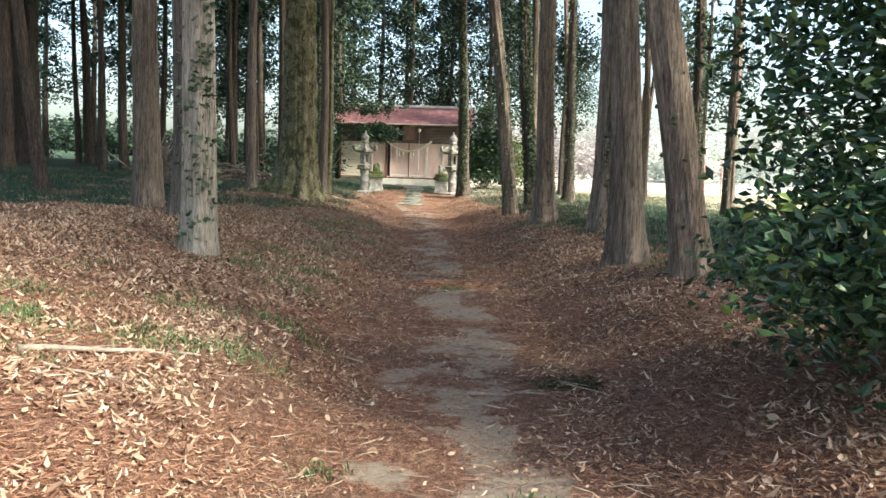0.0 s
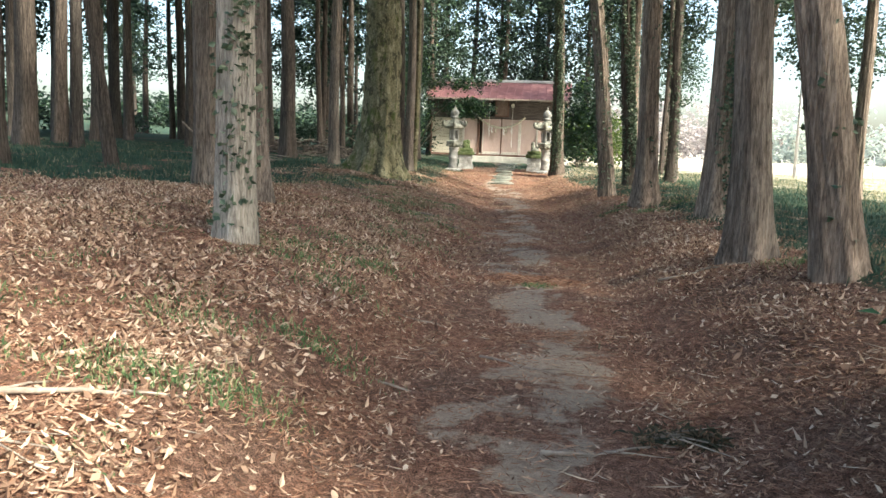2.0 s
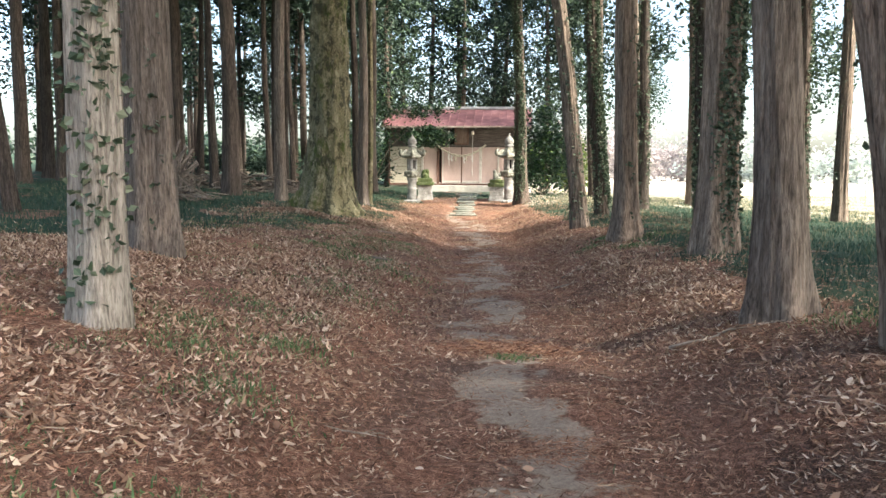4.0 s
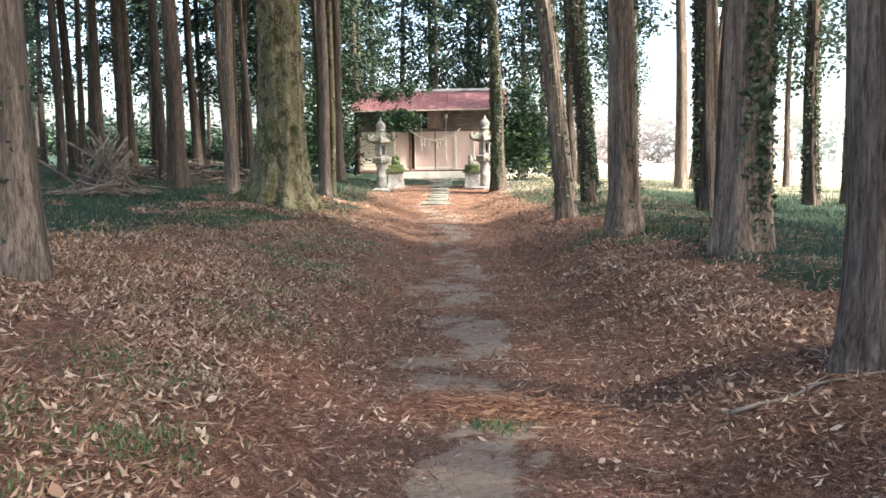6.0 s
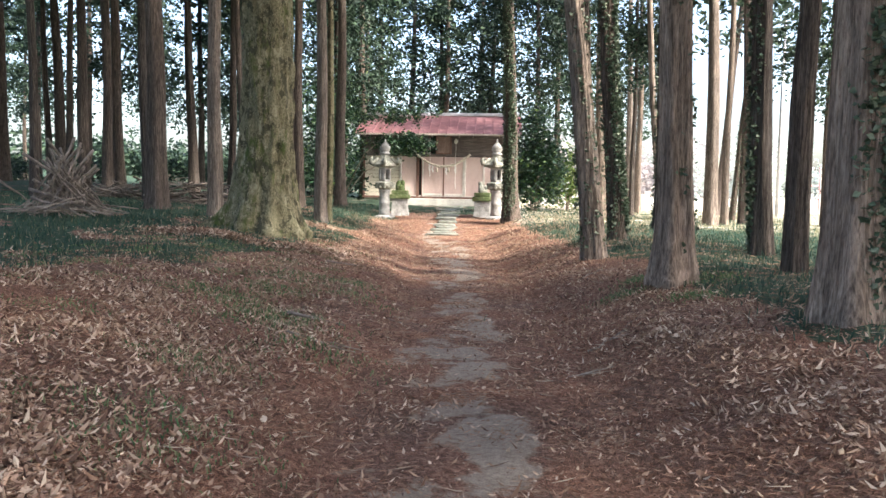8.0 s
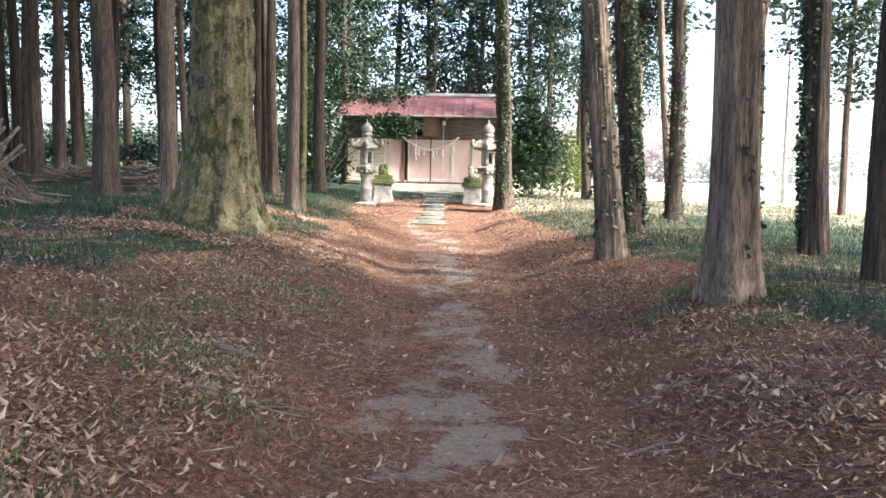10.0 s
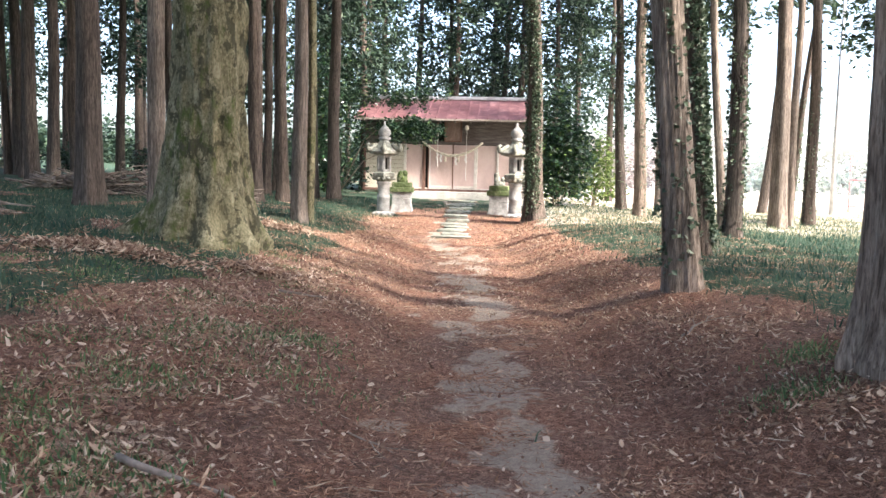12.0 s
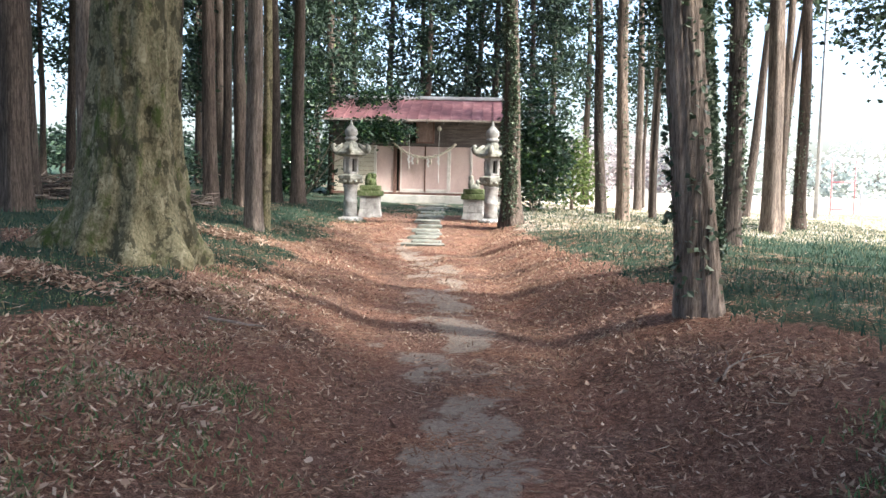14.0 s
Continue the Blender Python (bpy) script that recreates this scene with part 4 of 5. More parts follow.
hall = thing("shrine_hall", (0, 0, 0), "small wooden shrine hall with pink panels and a red metal roof", "shrine")
part("foundation", boxed(SX0 + 0.05, SX1 - 0.05, SY0 + 0.06, SY1, 0.25, SILL - 0.1, bevel=0.015), CONCRETE, hall, "pale concrete foundation")
part("sill", boxed(SX0 - 0.03, SX1 + 0.03, SY0 - 0.04, SY1, SILL - 0.1, SILL, bevel=0.008), POST_WOOD, hall, "dark timber sill")
part("wall_back", boxed(SX0, SX1, SY1 - 0.12, SY1, SILL, EAVE + 0.1), BROWN_BOARD, hall)
for xa, xb in ((SX0, SX0 + 0.12), (SX1 - 0.12, SX1)):
    part("wall_side", boxed(xa, xb, SY0 + 0.16, SY1 - 0.12, SILL, EAVE + 0.1), CREAM_SIDING, hall)
# Added black sheet: the unlit interior seen through the upper opening.
part("dark_backing", boxed(SX0 + 0.12, SX1 - 0.12, SY0 + 0.1, SY0 + 0.16, SILL, EAVE + 0.1), SHADE_BLACK, hall)
# lower front: siding boards at the ends, pink panels between
n = 11
for k in range(n):
    z0 = SILL + (HEAD - SILL) * k / n
    bm = boxed(SX0, -4.62, SY0 + 0.02 + 0.006 * (k % 2), SY0 + 0.1, z0 + 0.006, z0 + (HEAD - SILL) / n - 0.004, bevel=0.006)
    part("siding_board", bm, CREAM_SIDING, hall)
for xa, xb in ((-4.5, -3.76), (-1.2, -0.33), (-0.23, 0.6), (0.7, 1.2)):
    part("wall_panel", boxed(xa, xb, SY0 + 0.03, SY0 + 0.1, SILL + 0.05, HEAD - 0.02, bevel=0.006), PINK_PANEL, hall)
for xp, w, mat in ((-4.56, 0.1, PALE_TRIM), (-3.68, 0.15, POST_WOOD), (-3.47, 0.05, POST_WOOD), (-1.25, 0.09, PALE_TRIM), (-0.28, 0.1, PALE_TRIM), (0.65, 0.09, PALE_TRIM), (SX0 + 0.05, 0.1, POST_WOOD), (SX1 - 0.05, 0.1, POST_WOOD)):
    part("post", boxed(xp - w / 2, xp + w / 2, SY0 - 0.03, SY0 + 0.1, SILL, HEAD, bevel=0.008), mat, hall)
for xa, xb in ((-3.44, MID - 0.03), (MID + 0.03, -1.3)):
    leaf = part("door_leaf", boxed(xa, xb, SY0 + 0.01, SY0 + 0.08, SILL + 0.06, HEAD - 0.02, bevel=0.006), PINK_PANEL, hall, "faded pink door leaf")
    part("door_rail", boxed(xa + 0.02, xb - 0.02, SY0 - 0.008, SY0 + 0.012, SILL + 0.06, SILL + 0.16, bevel=0.004), PALE_TRIM, leaf)
    part("door_rail", boxed(xa + 0.02, xb - 0.02, SY0 - 0.008, SY0 + 0.012, HEAD - 0.12, HEAD - 0.04, bevel=0.004), PINK_PANEL, leaf)
    part("door_stile", boxed((xa if xa < -3 else xb - 0.06), (xa + 0.06 if xa < -3 else xb), SY0 - 0.012, SY0 + 0.01, SILL + 0.07, HEAD - 0.03, bevel=0.004), PALE_TRIM, leaf)
part("door_mullion", boxed(MID - 0.03, MID + 0.03, SY0 - 0.02, SY0 + 0.08, SILL, HEAD, bevel=0.006), POST_WOOD, hall, "dark post between the doors")
part("base_rail", boxed(-4.5, 1.2, SY0 - 0.02, SY0 + 0.02, SILL + 0.004, SILL + 0.05, bevel=0.004), PALE_TRIM, hall)
part("lintel", boxed(SX0, SX1, SY0 - 0.05, SY0 + 0.1, HEAD, HEAD + 0.14, bevel=0.01), BROWN_BOARD, hall)
# upper front boards, with a dark opening left of the plaque
for k in range(5):
    z0, dz = HEAD + 0.14 + k * 0.21, 0.2
    for xa, xb in ((SX0, -3.06), (-2.72, SX1)):
        part("upper_board", boxed(xa, xb, SY0 + 0.02 + 0.006 * (k % 2), SY0 + 0.1, z0 + 0.004, z0 + dz, bevel=0.005), BROWN_BOARD, hall)
part("gable_post", boxed(-3.1, -3.04, SY0 - 0.01, SY0 + 0.1, HEAD + 0.14, EAVE), POST_WOOD, hall)
for k in range(12):
    x = SX0 + 0.1 + k * (SX1 - SX0 - 0.2) / 11
    part("rafter", boxed(x - 0.035, x + 0.035, SY0 - 0.92, SY0 + 0.1, EAVE - 0.1, EAVE - 0.015, bevel=0.006), BROWN_BOARD, hall)


def slope_sheet(xa, xb, ya, za, yb, zb, th, rib):
    """One roof sheet between two heights with an upstanding seam along its edge."""
    bm = bmesh.new()
    for x0, x1, lift in ((xa, xb, 0.0), (xb - 0.04, xb + 0.006, rib)):
        vs = [bm.verts.new(p) for p in ((x0, ya, za), (x1, ya, za), (x1, yb, zb), (x0, yb, zb), (x0, ya, za + th + lift), (x1, ya, za + th + lift), (x1, yb, zb + th + lift), (x0, yb, zb + th + lift))]
        for f in ((0, 3, 2, 1), (4, 5, 6, 7), (0, 1, 5, 4), (2, 3, 7, 6), (0, 4, 7, 3), (1, 2, 6, 5)):
            bm.faces.new([vs[i] for i in f])
    return bm


RX0, RX1, RIDGE_Y, RIDGE_Z = -6.8, 1.58, 52.4, 5.36
n = 18
for side_y, lab in ((48.98, "roof_sheet"), (55.9, "roof_sheet_back")):
    for k in range(n):
        xa, xb = RX0 + (RX1 - RX0) * k / n, RX0 + (RX1 - RX0) * (k + 1) / n
        part("roof_sheet", slope_sheet(xa, xb - 0.002, side_y, EAVE, RIDGE_Y, RIDGE_Z, 0.035, 0.055), RED_ROOF, hall)
part("fascia", boxed(RX0, RX1, 48.93, 48.975, EAVE - 0.05, EAVE + 0.03, bevel=0.006), EAVES, hall, "pale weathered eaves board")
part("roof_boards", boxed(RX0 + 0.05, RX1 - 0.05, 49.0, SY0 + 0.1, EAVE - 0.014, EAVE - 0.002), BROWN_BOARD, hall)
bm = bmesh.new()
box(bm, RX0 - 0.03, RX1 + 0.03, RIDGE_Y - 0.16, RIDGE_Y + 0.16, RIDGE_Z + 0.02, RIDGE_Z + 0.12, bevel=0.02)
box(bm, RX0 - 0.05, RX1 + 0.05, RIDGE_Y - 0.08, RIDGE_Y + 0.08, RIDGE_Z + 0.11, RIDGE_Z + 0.19, bevel=0.02)
part("ridge_cap", bm, GREY_METAL, hall, "dull grey metal ridge cap")
for xg in (SX0 + 0.06, SX1 - 0.06):
    bm = bmesh.new()
    vs = [bm.verts.new((xg + dx, y, z)) for dx in (-0.05, 0.05) for y, z in ((SY0 + 0.1, EAVE), (SY1, EAVE), (RIDGE_Y, RIDGE_Z - 0.05))]
    for f in ((0, 1, 2), (5, 4, 3), (0, 3, 4, 1), (1, 4, 5, 2), (2, 5, 3, 0)):
        bm.faces.new([vs[i] for i in f])
    part("gable", bm, BROWN_BOARD, hall)
bm = bmesh.new()
box(bm, -2.71, -1.98, SY0 - 0.16, SY0 - 0.1, 3.28, 4.16, bevel=0.012)
plaque = part("plaque", bm, PLAQUE_WOOD, hall, "plain weathered wooden name board")
for a in ((-2.75, -1.94, 3.24, 3.31), (-2.75, -1.94, 4.13, 4.2), (-2.75, -2.67, 3.31, 4.13), (-2.02, -1.94, 3.31, 4.13)):
    part("plaque_frame", boxed(a[0], a[1], SY0 - 0.19, SY0 - 0.09, a[2], a[3], bevel=0.01), POST_WOOD, plaque)

step = part("entrance_step", boxed(-4.4, -0.35, 49.0, 49.99, 0.35, 0.97, bevel=0.03), CONCRETE)
tagged(step, "pale sunlit concrete step before the shrine doors", "step")

# sacred straw rope with paper streamers
pts = []
for k in range(25):
    u = k / 24
    pts.append((-3.74 + 2.76 * u, SY0 - 0.2, 3.24 - 0.62 * (1 - (2 * u - 1) ** 2)))
rope = thing("straw_rope", (-3.74, SY0 - 0.2, 3.24), "twisted straw rope with paper streamers hung across the doors", "rope")
rope.location = (0, 0, 0)
for s in (0, 1):
    strand = []
    for k, p in enumerate(pts):
        a = k * 1.3 + s * math.pi
        strand.append((p[0] + 0.012 * math.cos(a), p[1] + 0.03 * math.cos(a), p[2] + 0.03 * math.sin(a)))
    part("strand", tube(bmesh.new(), strand, [0.055 - 0.022 * abs(k / 12 - 1) for k in range(25)], 8), STRAW, rope)
for xs_, zs_ in ((-3.06, 2.78), (-2.9, 2.72), (-2.2, 2.6), (-1.75, 2.7)):
    bm = bmesh.new()
    for j in range(4):
        box(bm, xs_ - 0.05 + 0.035 * (j % 2), xs_ + 0.03 + 0.035 * (j % 2), SY0 - 0.236 - 0.004 * j, SY0 - 0.232 - 0.004 * j, zs_ - 0.1 * (j + 1), zs_ - 0.1 * j)
    part("streamer", bm, PAPER, rope, "folded white paper streamer")
for xs_ in (-2.68, -2.08):
    bm = bmesh.new()
    tube(bm, [(xs_, SY0 - 0.2, 2.64), (xs_ + 0.01, SY0 - 0.2, 2.5), (xs_, SY0 - 0.2, 2.33)], [0.02, 0.04, 0.05], 8)
    part("tassel", bm, STRAW, rope, "straw tassel")
cords = []
for xs_, z0, z1 in ((-3.03, 2.1, 3.9), (-1.72, 1.5, 3.9)):
    cord = thing("bell_cord", (xs_, SY0 - 0.3, z1), "pale hanging cord with a small bell at its top", "bell cord", "cords before the doors")
    cords.append(cord)
    part("cord", tube(bmesh.new(), [(0.01 * math.sin(k * 1.7), 0, -(z1 - z0) * k / 8) for k in range(9)], [0.011 if k < 7 else 0.018 for k in range(9)], 8), PAPER, cord)
    part("bell", lathe(bmesh.new(), [(0.02, 0.12), (0.03, 0.1), (0.085, 0.05), (0.1, -0.02), (0.085, -0.09), (0.03, -0.12)][::-1], 14), PALE_TRIM, cord, "pale round bell")
    part("hanger", tube(bmesh.new(), [(0, 0, 0.1), (0, 0, EAVE - 0.09 - z1)], [0.012, 0.012], 6), POST_WOOD, cord)


# the hall and all that hangs before its doors stand further back, a little larger
for ob in [hall, step, rope] + cords:
    ob.location = Vector(ob.location) * 1.045 + Vector((-0.855, -0.75, -0.168))
    ob.scale = (1.045, 1.045, 1.045)


# ---- stone lanterns and guardian pedestals ----
def stone_lantern(x, y, z, turn):
    ob = thing("stone_lantern", (x, y, z), "tall weathered granite lantern with a curled cap before the shrine", "stone lantern", "pair of lanterns")
    ob.rotation_euler, ob.scale = (0, 0, turn), (0.87, 0.87, 0.945)
    hexa = math.pi / 6
    part("plinth", lathe(bmesh.new(), [(0.46, -0.15), (0.46, 0.04), (0.43, 0.07)], 6, hexa, False), GRANITE_DARK, ob)
    bm = lathe(bmesh.new(), [(0.36, 0.05), (0.38, 0.1), (0.34, 0.16), (0.26, 0.2)], 24)
    for k in range(12):
        a = 2 * math.pi * k / 12
        r0 = bmesh.ops.create_icosphere(bm, subdivisions=1, radius=0.085)["verts"]
        for v in r0:
            v.co = Vector((math.cos(a) * 0.34 + v.co.x, math.sin(a) * 0.34 + v.co.y, 0.12 + v.co.z * 0.7))
    part("lotus_base", bm, GRANITE, ob)
    part("pillar", lathe(bmesh.new(), [(0.235, 0.18), (0.215, 0.3), (0.21, 0.58), (0.222, 0.6), (0.228, 0.64), (0.222, 0.68), (0.205, 0.7), (0.205, 1.02), (0.23, 1.05), (0.24, 1.1), (0.22, 1.13)], 26), GRANITE, ob)
    bm = lathe(bmesh.new(), [(0.24, 1.12), (0.3, 1.16), (0.4, 1.26), (0.42, 1.3), (0.42, 1.38), (0.3, 1.42)], 6, hexa, False)
    for k in range(12):
        a = 2 * math.pi * k / 12
        for v in bmesh.ops.create_icosphere(bm, subdivisions=1, radius=0.075)["verts"]:
            v.co = Vector((math.cos(a) * 0.33 + v.co.x, math.sin(a) * 0.33 + v.co.y, 1.22 + v.co.z * 0.8))
    part("platform", bm, GRANITE_DARK, ob)
    fire = part("fire_box", lathe(bmesh.new(), [(0.25, 1.42), (0.25, 1.5)], 6, hexa, False), GRANITE, ob)
    part("fire_box_top", lathe(bmesh.new(), [(0.25, 1.86), (0.27, 1.93)], 6, hexa, False), GRANITE, fire)
    # Solid black filling painted as the shade in the fire box.
    part("dark_core", lathe(bmesh.new(), [(0.12, 1.5), (0.12, 1.86)], 6, hexa, False), SHADE_BLACK, fire)
    for k in range(6):
        a = hexa + k * math.pi / 3
        bm = lathe(bmesh.new(), [(0.07, 1.5), (0.07, 1.86)], 4, a + math.pi / 4, False)
        for v in bm.verts:
            v.co += Vector((math.cos(a) * 0.2, math.sin(a) * 0.2, 0))
        part("corner_post", bm, GRANITE, fire)
        if k % 2 == 1:
            b = a + math.pi / 6
            bm = boxed(0.175, 0.205, -0.09, 0.09, 1.5, 1.86)
            bm.transform(Matrix.Rotation(b, 4, "Z"))
            part("panel", bm, GRANITE, fire)
    bm = lathe(bmesh.new(), [(0.3, 1.93), (0.56, 1.98), (0.57, 2.05), (0.42, 2.14), (0.28, 2.26), (0.17, 2.38), (0.14, 2.4)], 6, hexa, False)
    part("cap", bm, GRANITE_DARK, ob)
    for k in range(6):
        a = hexa + k * math.pi / 3
        arc = [(0.3, 2.27), (0.42, 2.18), (0.52, 2.1), (0.6, 2.1), (0.64, 2.17), (0.62, 2.25), (0.56, 2.26)]
        bm = tube(bmesh.new(), [(math.cos(a) * r, math.sin(a) * r, z_) for r, z_ in arc], [0.05, 0.075, 0.09, 0.09, 0.075, 0.06, 0.045], 8)
        part("curl", bm, GRANITE_DARK, ob)
    part("finial", lathe(bmesh.new(), [(0.13, 2.38), (0.2, 2.42), (0.21, 2.47), (0.15, 2.5), (0.17, 2.53), (0.215, 2.6), (0.2, 2.7), (0.12, 2.79), (0.045, 2.86), (0.03, 2.94), (0.012, 2.98)], 20), GRANITE, ob)
    return ob


stone_lantern(-4.22, 36.0, land_z(-4.22, 36.0) - 0.08, 0.12)
stone_lantern(-0.35, 36.0, land_z(-0.35, 36.0) - 0.08, -0.1)


def guardian(x, y, z, turn, bushy):
    ob = thing("guardian_pedestal", (x, y, z), "low granite block pedestal with a mossy guardian stone on top", "pedestal", "pair of pedestals")
    ob.rotation_euler, ob.scale = (0, 0, turn), (0.84, 0.84, 0.98)
    bm = bmesh.new()
    prof = [(0.44, -0.1), (0.4, 0.03), (0.365, 0.14), (0.345, 0.26)]
    lathe(bm, [(r * 1.41, z_) for r, z_ in prof], 4, math.pi / 4, False)
    part("flared_foot", bm, GRANITE, ob)
    for course in range(2):
        cuts = (-0.34, 0.04, 0.34) if course == 0 else (-0.34, -0.12, 0.34)
        for a, b in zip(cuts, cuts[1:]):
            for ya, yb in ((-0.34, -0.003), (0.003, 0.34)):
                part("stone_block", boxed(a + 0.006, b - 0.006, ya, yb, 0.265 + course * 0.19, 0.445 + course * 0.19, bevel=0.012), GRANITE, ob)
    part("mossy_slab", boxed(-0.42, 0.42, -0.4, 0.4, 0.64, 0.8, bevel=0.03), MOSS_STONE, ob, "moss-covered top slab")
    part("mossy_block", boxed(-0.35, 0.35, -0.33, 0.33, 0.8, 0.95, bevel=0.04), MOSS_STONE, ob)
    bm = bmesh.new()
    lumps = ((0, 0.02, 1.02, 0.2, 0.2, 0.16), (-0.06, 0, 1.14, 0.13, 0.13, 0.17), (0.08, 0.03, 1.2, 0.11, 0.12, 0.12)) if bushy else ((0, 0.02, 1.0, 0.2, 0.16, 0.1), (-0.1, 0, 1.12, 0.1, 0.1, 0.16), (-0.12, -0.02, 1.27, 0.085, 0.08, 0.08), (0.12, 0.03, 1.08, 0.08, 0.1, 0.14))
    for lx, ly, lz, ra, rb, rc in lumps:
        for v in bmesh.ops.create_icosphere(bm, subdivisions=3, radius=1)["verts"]:
            k = 1 + 0.22 * noise.noise(v.co * 2.3 + Vector((lx * 9, ly * 9, lz)))
            v.co = Vector((lx + v.co.x * ra * k, ly + v.co.y * rb * k, lz + v.co.z * rc * k))
    for f in bm.faces:
        f.smooth = True
    part("weathered_stone", bm, MOSS_STONE if bushy else GRANITE_DARK, ob)
    if bushy:
        part("moss_tuft", leafy("moss_tuft", bunch(26, 81, (0, 0, 1.12), (0.22, 0.2, 0.2), 0.03), (0.04, 0.09), 8, BRIGHT_LEAF, 82), None, ob)
    return ob


guardian(-3.8, 37.0, land_z(-3.8, 37.0) - 0.06, 0.05, True)
guardian(-0.83, 37.0, land_z(-0.83, 37.0) - 0.06, -0.05, False)

# stepping slabs at the path's end
r = random.Random(9)
for k, (sx, sy, w, l) in enumerate(((-1.93, 31.1, 0.95, 0.5), (-1.87, 31.7, 0.66, 0.55), (-1.98, 32.3, 0.7, 0.55), (-1.92, 32.9, 0.62, 0.6), (-2.04, 33.6, 0.68, 0.65), (-1.99, 34.4, 0.62, 0.7), (-2.12, 35.4, 0.7, 0.8), (-2.09, 36.6, 0.75, 0.9), (-2.24, 38.0, 0.8, 1.0), (-2.22, 39.6, 0.8, 1.1), (-2.4, 41.6, 0.9, 1.2), (-2.42, 44, 0.9, 1.3), (-2.63, 46.6, 1, 1.3))):
    bm = boxed(-w / 2, w / 2, -l / 2, l / 2, -0.1, 0.1, bevel=0.025)
    for v in bm.verts:
        v.co += Vector((r.uniform(-0.02, 0.02), r.uniform(-0.02, 0.02), r.uniform(-0.008, 0.008)))
    ob = part("stone_slab", bm, SLAB_STONE)
    sx, sy = sx + 0.06, sy + 0.4
    ob.location, ob.rotation_euler = (sx, sy, land_z(sx, sy) - 0.06), (0, 0, r.uniform(-0.12, 0.12))
    tagged(ob, "worn grey-green stone slab set in the path", "stepping stone", "slabs before the shrine")

# ---- sticks ----
def stick_mesh(seed, length, rad, bend=0.12):
    q = random.Random(seed)
    pts = [(length * (k / 6 - 0.5), q.uniform(-bend, bend) * length * 0.4, q.uniform(-bend, bend) * length * 0.15) for k in range(7)]
    return tube(bmesh.new(), pts, [rad * (1 - 0.11 * k) for k in range(7)], 7)


stick_data = []
for k in range(5):
    ob = part("stick", stick_mesh(200 + k, 0.7 + 0.16 * k, 0.014 + 0.004 * k), OLD_STICK)
    stick_data.append(ob.data)
    bpy.data.objects.remove(ob)
r = random.Random(17)
heap = thing("stick_pile", (-8.3, 22.6, land_z(-8.3, 22.6)), "loose heap of grey dead branches on the grass", "stick pile")
heap.scale = (1.15, 1.15, 1.3)
for k in range(130):
    ob = part("stick", stick_data[k % 5], None, heap)
    a, lean_ = r.uniform(0, 6.28), r.uniform(0.35, 0.95) if k < 90 else r.uniform(0.02, 0.25)
    out, size = r.uniform(0.05, 0.4) if k < 90 else r.uniform(0.15, 0.75), r.uniform(0.8, 1.25)
    half = (0.3 + 0.055 * (k % 5)) * size
    ob.location = (math.cos(a) * out, math.sin(a) * out, half * math.sin(lean_) + 0.03 + r.uniform(0, 0.1))
    ob.rotation_euler, ob.scale = (0, lean_, a + r.uniform(-1.3, 1.3)), (size, 0.85, 0.85)
for k, (hx, hy, hz_, rot, tilt_) in enumerate(((-6.9, 21.5, 0.35, 1.9, 0.75), (-7.1, 21.4, 0.4, 1.2, 0.7), (-7.3, 21.3, 0.4, 2.4, 0.8), (-8.3, 21.8, 0.4, 0.6, 0.6))):
    ob = part("stick", stick_data[k % 5], None, heap, "pale thick branch leaning on the heap")
    ob.location, ob.rotation_euler = (hx + 7.6, hy - 22.2, hz_), (0, tilt_, rot)


# a long low heap of cut brushwood among the trees
r = random.Random(23)
brush = thing("brushwood_heap", (-10.0, 32.6, land_z(-10.0, 32.6)), "long low heap of brown cut brushwood among the cedars", "brushwood")
for k in range(290):
    ob = part("stick", stick_data[k % 5], None, brush)
    u, v = r.uniform(-2.7, 2.7), r.gauss(0, 0.55)
    top = 0.75 * math.exp(-(v / 0.8) ** 2) * (1 - (u / 3.2) ** 2)
    ob.location = (u, v, max(0.04, top * r.uniform(0.1, 1)) + land_z(-10.0 + u, 32.6 + v) - land_z(-10.0, 32.6))
    ob.rotation_euler, ob.scale = (r.uniform(-0.2, 0.2), r.uniform(-0.35, 0.35), r.gauss(0, 1.3)), (1.0, 1.6, 1.2)


def fallen(x, y, length, rad, rot, label, seed, lift=0.0, twigs=2):
    ob = thing("fallen_branch", (x, y, land_z(x, y) + rad * 0.8 + lift), label, "branch", "branches on the ground")
    sl = (land_z(x + 0.3 * math.cos(rot), y + 0.3 * math.sin(rot)) - land_z(x - 0.3 * math.cos(rot), y - 0.3 * math.sin(rot))) / 0.6
    ob.rotation_euler = (0, -math.atan(sl), rot)
    part("branch", stick_mesh(seed, length, rad, 0.11), TWIG, ob)
    q = random.Random(seed)
    for _ in range(twigs):
        t = q.uniform(-0.2, 0.35) * length
        s = q.choice((-1, 1))
        part("side_twig", tube(bmesh.new(), [(t, 0, 0), (t + 0.12, s * 0.08, 0.01), (t + 0.3, s * q.uniform(0.12, 0.2), 0.0)], [rad * 0.5, rad * 0.35, rad * 0.15], 6), TWIG, ob)
    return ob


fallen(-0.75, 6.25, 0.85, 0.012, -0.25, "thin bare grey-brown branch on the path", 301)
fallen(0.5, 5.5, 0.8, 0.014, 0.5, "pale bare twig fallen on the path", 302)
fallen(0.0, 6.9, 0.7, 0.011, -0.5, "thin dark twig lying across the dirt", 303)
fallen(-1.85, 4.45, 1.0, 0.02, 0.85, "short weathered branch among dead leaves", 304)
fallen(-1.7, 4.0, 0.5, 0.01, 0.2, "thin bare twig among dead leaves", 305)
fallen(-1.87, 15.42, 0.62, 0.02, -0.35, "pale split branch lying on the bank", 306, twigs=0)
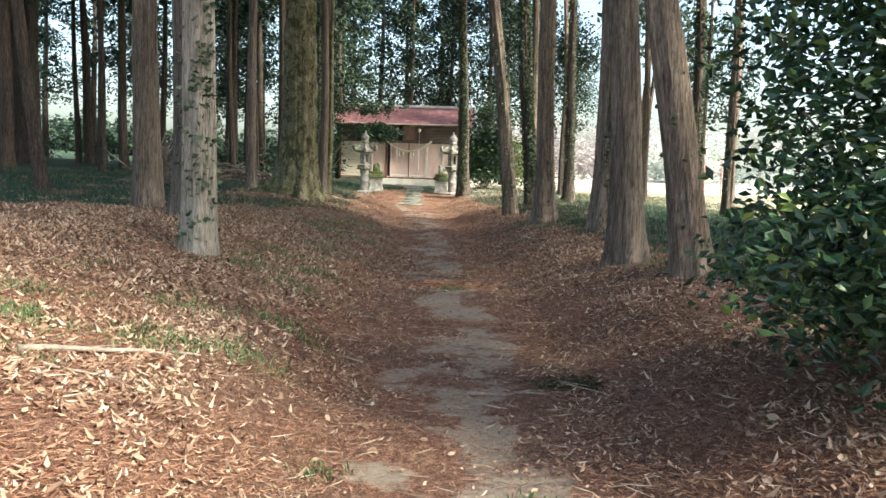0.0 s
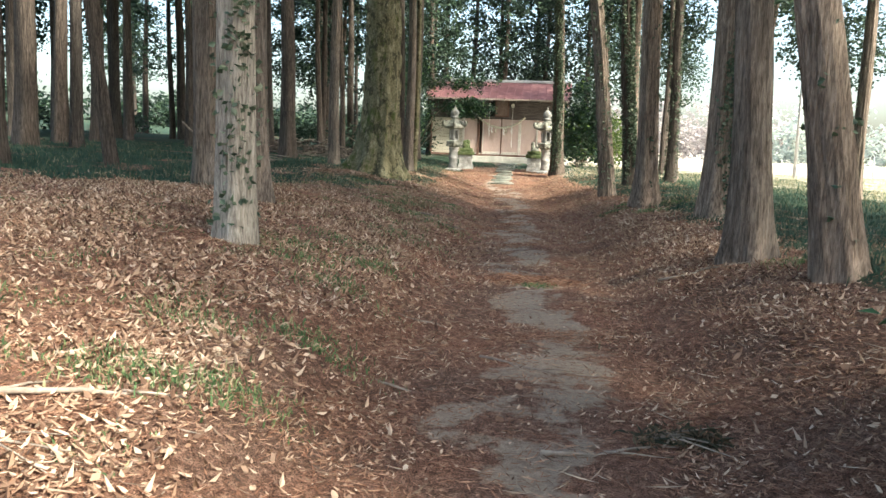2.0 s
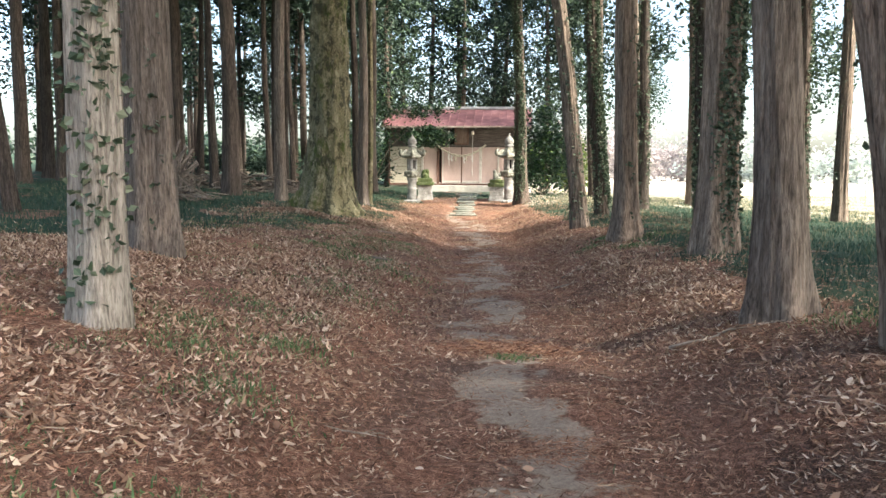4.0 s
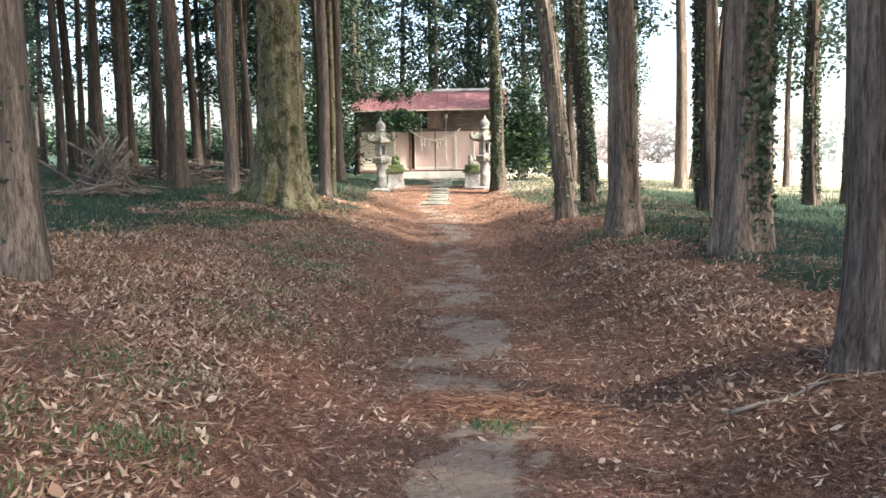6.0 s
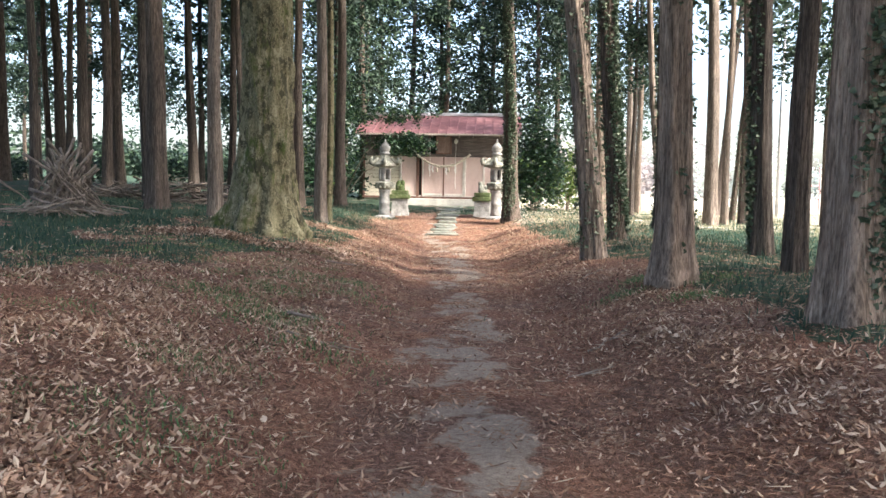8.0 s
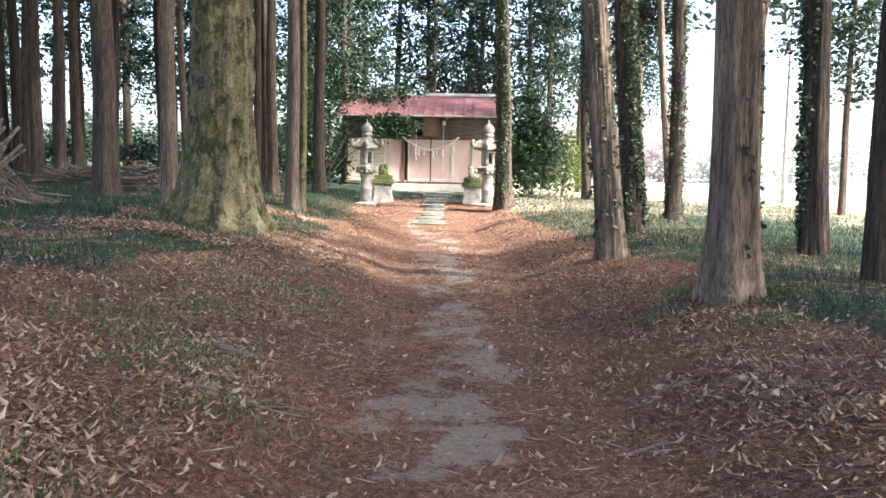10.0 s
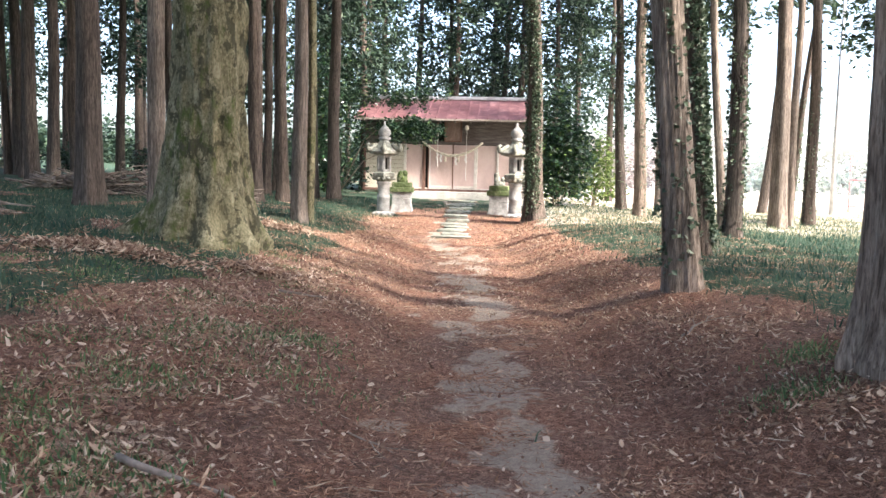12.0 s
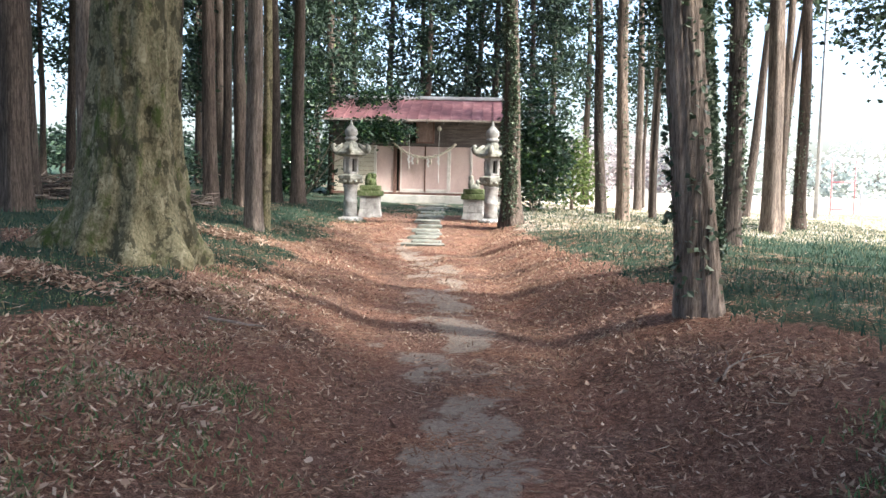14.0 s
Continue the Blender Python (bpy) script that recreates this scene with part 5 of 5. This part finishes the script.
fallen(-1.6, 14.45, 0.6, 0.012, 0.0, "weathered stick lying in the leaf litter", 307)
fallen(1.65, 9.85, 0.95, 0.013, 0.05, "brown stick lying on the bank", 308)
fallen(0.65, 14.4, 0.8, 0.012, 0.1, "brown stick lying on the bank", 309)
fallen(1.1, 19.0, 0.6, 0.01, 0.9, "thin pale twig on the slope", 310)
fallen(-2.6, 20.4, 0.5, 0.02, 0.0, "pale split branch lying on the bank", 311, twigs=0)
fallen(0.9, 15.2, 0.6, 0.01, 0.5, "thin bare twig on the slope", 312)
fallen(-0.9, 8.0, 0.5, 0.009, 0.7, "thin bare twig on the path", 313)
fallen(-1.2, 16.6, 0.5, 0.009, -0.6, "thin bare twig on the path", 314)
WILTED = leaf_material("wilted_cedar", [(0.0, (0.04, 0.045, 0.028)), (0.7, (0.09, 0.075, 0.045)), (1.0, (0.2, 0.13, 0.08))], 0.7, 0.2, 0.1)
sprig = thing("cedar_sprig", (0.84, 5.75, land_z(0.84, 5.75)), "dark green-brown fallen cedar sprig on the path", "sprig")
part("foliage", leafy("foliage", [(0.16 * math.cos(k), 0.07 * math.sin(k * 1.7), 0.035, 0.055) for k in range(14)], (0.05, 0.11), 26, WILTED, 91, 0.35, 0.0, 0.14), None, sprig)
for k in range(4):
    part("twig", tube(bmesh.new(), [(-0.2, 0, 0.02), (0.0, 0.04 * k - 0.06, 0.05), (0.25, 0.16 * k - 0.25, 0.04)], [0.008, 0.006, 0.002], 6), TWIG, sprig)

# ---- beyond the grove ----
fence = thing("red_frame", (15.4, 52.0, land_z(15.4, 52.0)), "red painted steel frame standing at the edge of the field", "frame")
for fx, h_ in ((0.0, 2.6), (1.05, 2.5)):
    part("post", tube(bmesh.new(), [(fx, 0, -0.2), (fx, 0, h_)], [0.032, 0.032], 10), HAZED_RED, fence)
for fz in (0.25, 1.5):
    part("rail", tube(bmesh.new(), [(0.05, 0, fz), (1.0, 0, fz)], [0.035, 0.035], 8), HAZED_RED, fence)
mesh_fence = thing("field_fence", (17.2, 53.0, land_z(17.2, 53.0)), "low grey wire fence along the field", "fence")
for k in range(9):
    part("post", tube(bmesh.new(), [(k * 1.5, 0, -0.2), (k * 1.5, 0, 1.25)], [0.035, 0.035], 8), GREY_METAL, mesh_fence)
for fz in (0.3, 0.75, 1.2):
    part("wire", tube(bmesh.new(), [(0, 0, fz), (12, 0, fz)], [0.012, 0.012], 6), GREY_METAL, mesh_fence)
pole = thing("utility_pole", (12.35, 46.0, land_z(12.35, 46.0)), "slim grey metal pole beside the field", "pole")
part("shaft", tube(bmesh.new(), [(0, 0, -0.3), (0, 0, 4), (0, 0, 9)], [0.09, 0.075, 0.055], 12), GREY_METAL, pole)


def far_wood(x0, x1, y0, y1, height, count, seed, mat, label):
    r = np.random.RandomState(seed)
    cs = []
    for _ in range(count):
        f = r.uniform()
        x, y = x0 + (x1 - x0) * f, y0 + (y1 - y0) * f + r.normal(0, 3)
        top = height * r.uniform(0.5, 1.15)
        for _ in range(7):
            cs.append((x + r.normal(0, 1.8), y + r.normal(0, 1.5), land_z(x, y) + r.uniform(0.3, top), 0.9))
    ob = part("far_wood", leafy("far_wood", cs, (0.5, 1.1), 22, mat, seed + 1, 0.9), None)
    ob.location = (0, 0, 0)
    return tagged(ob, label, "woods", kind="stuff")


# Distance haze and glare are put into these pale leaf colours.
HAZE_GREEN = leaf_material("haze_paled_foliage", [(0.0, (0.52, 0.57, 0.52)), (1.0, (0.7, 0.73, 0.67))], 0.8, 0.1, 0.3)
HAZE_PINK = leaf_material("haze_paled_pink_foliage", [(0.0, (0.45, 0.4, 0.38)), (1.0, (0.6, 0.54, 0.52))], 0.8, 0.1, 0.3)
far_wood(30, 150, 150, 110, 9.0, 150, 501, HAZE_GREEN, "green line of trees beyond the field, paled with painted haze")
far_wood(8, 40, 165, 155, 10.0, 60, 502, HAZE_PINK, "pinkish line of trees far beyond the field, paled with painted haze")
far_wood(-130, -48, 40, 125, 4.0, 120, 503, CEDAR_LEAF, "dark line of trees beyond the grove")
far_wood(-60, 6, 122, 128, 5.0, 90, 504, CEDAR_LEAF, "dark line of trees behind the shrine wood")
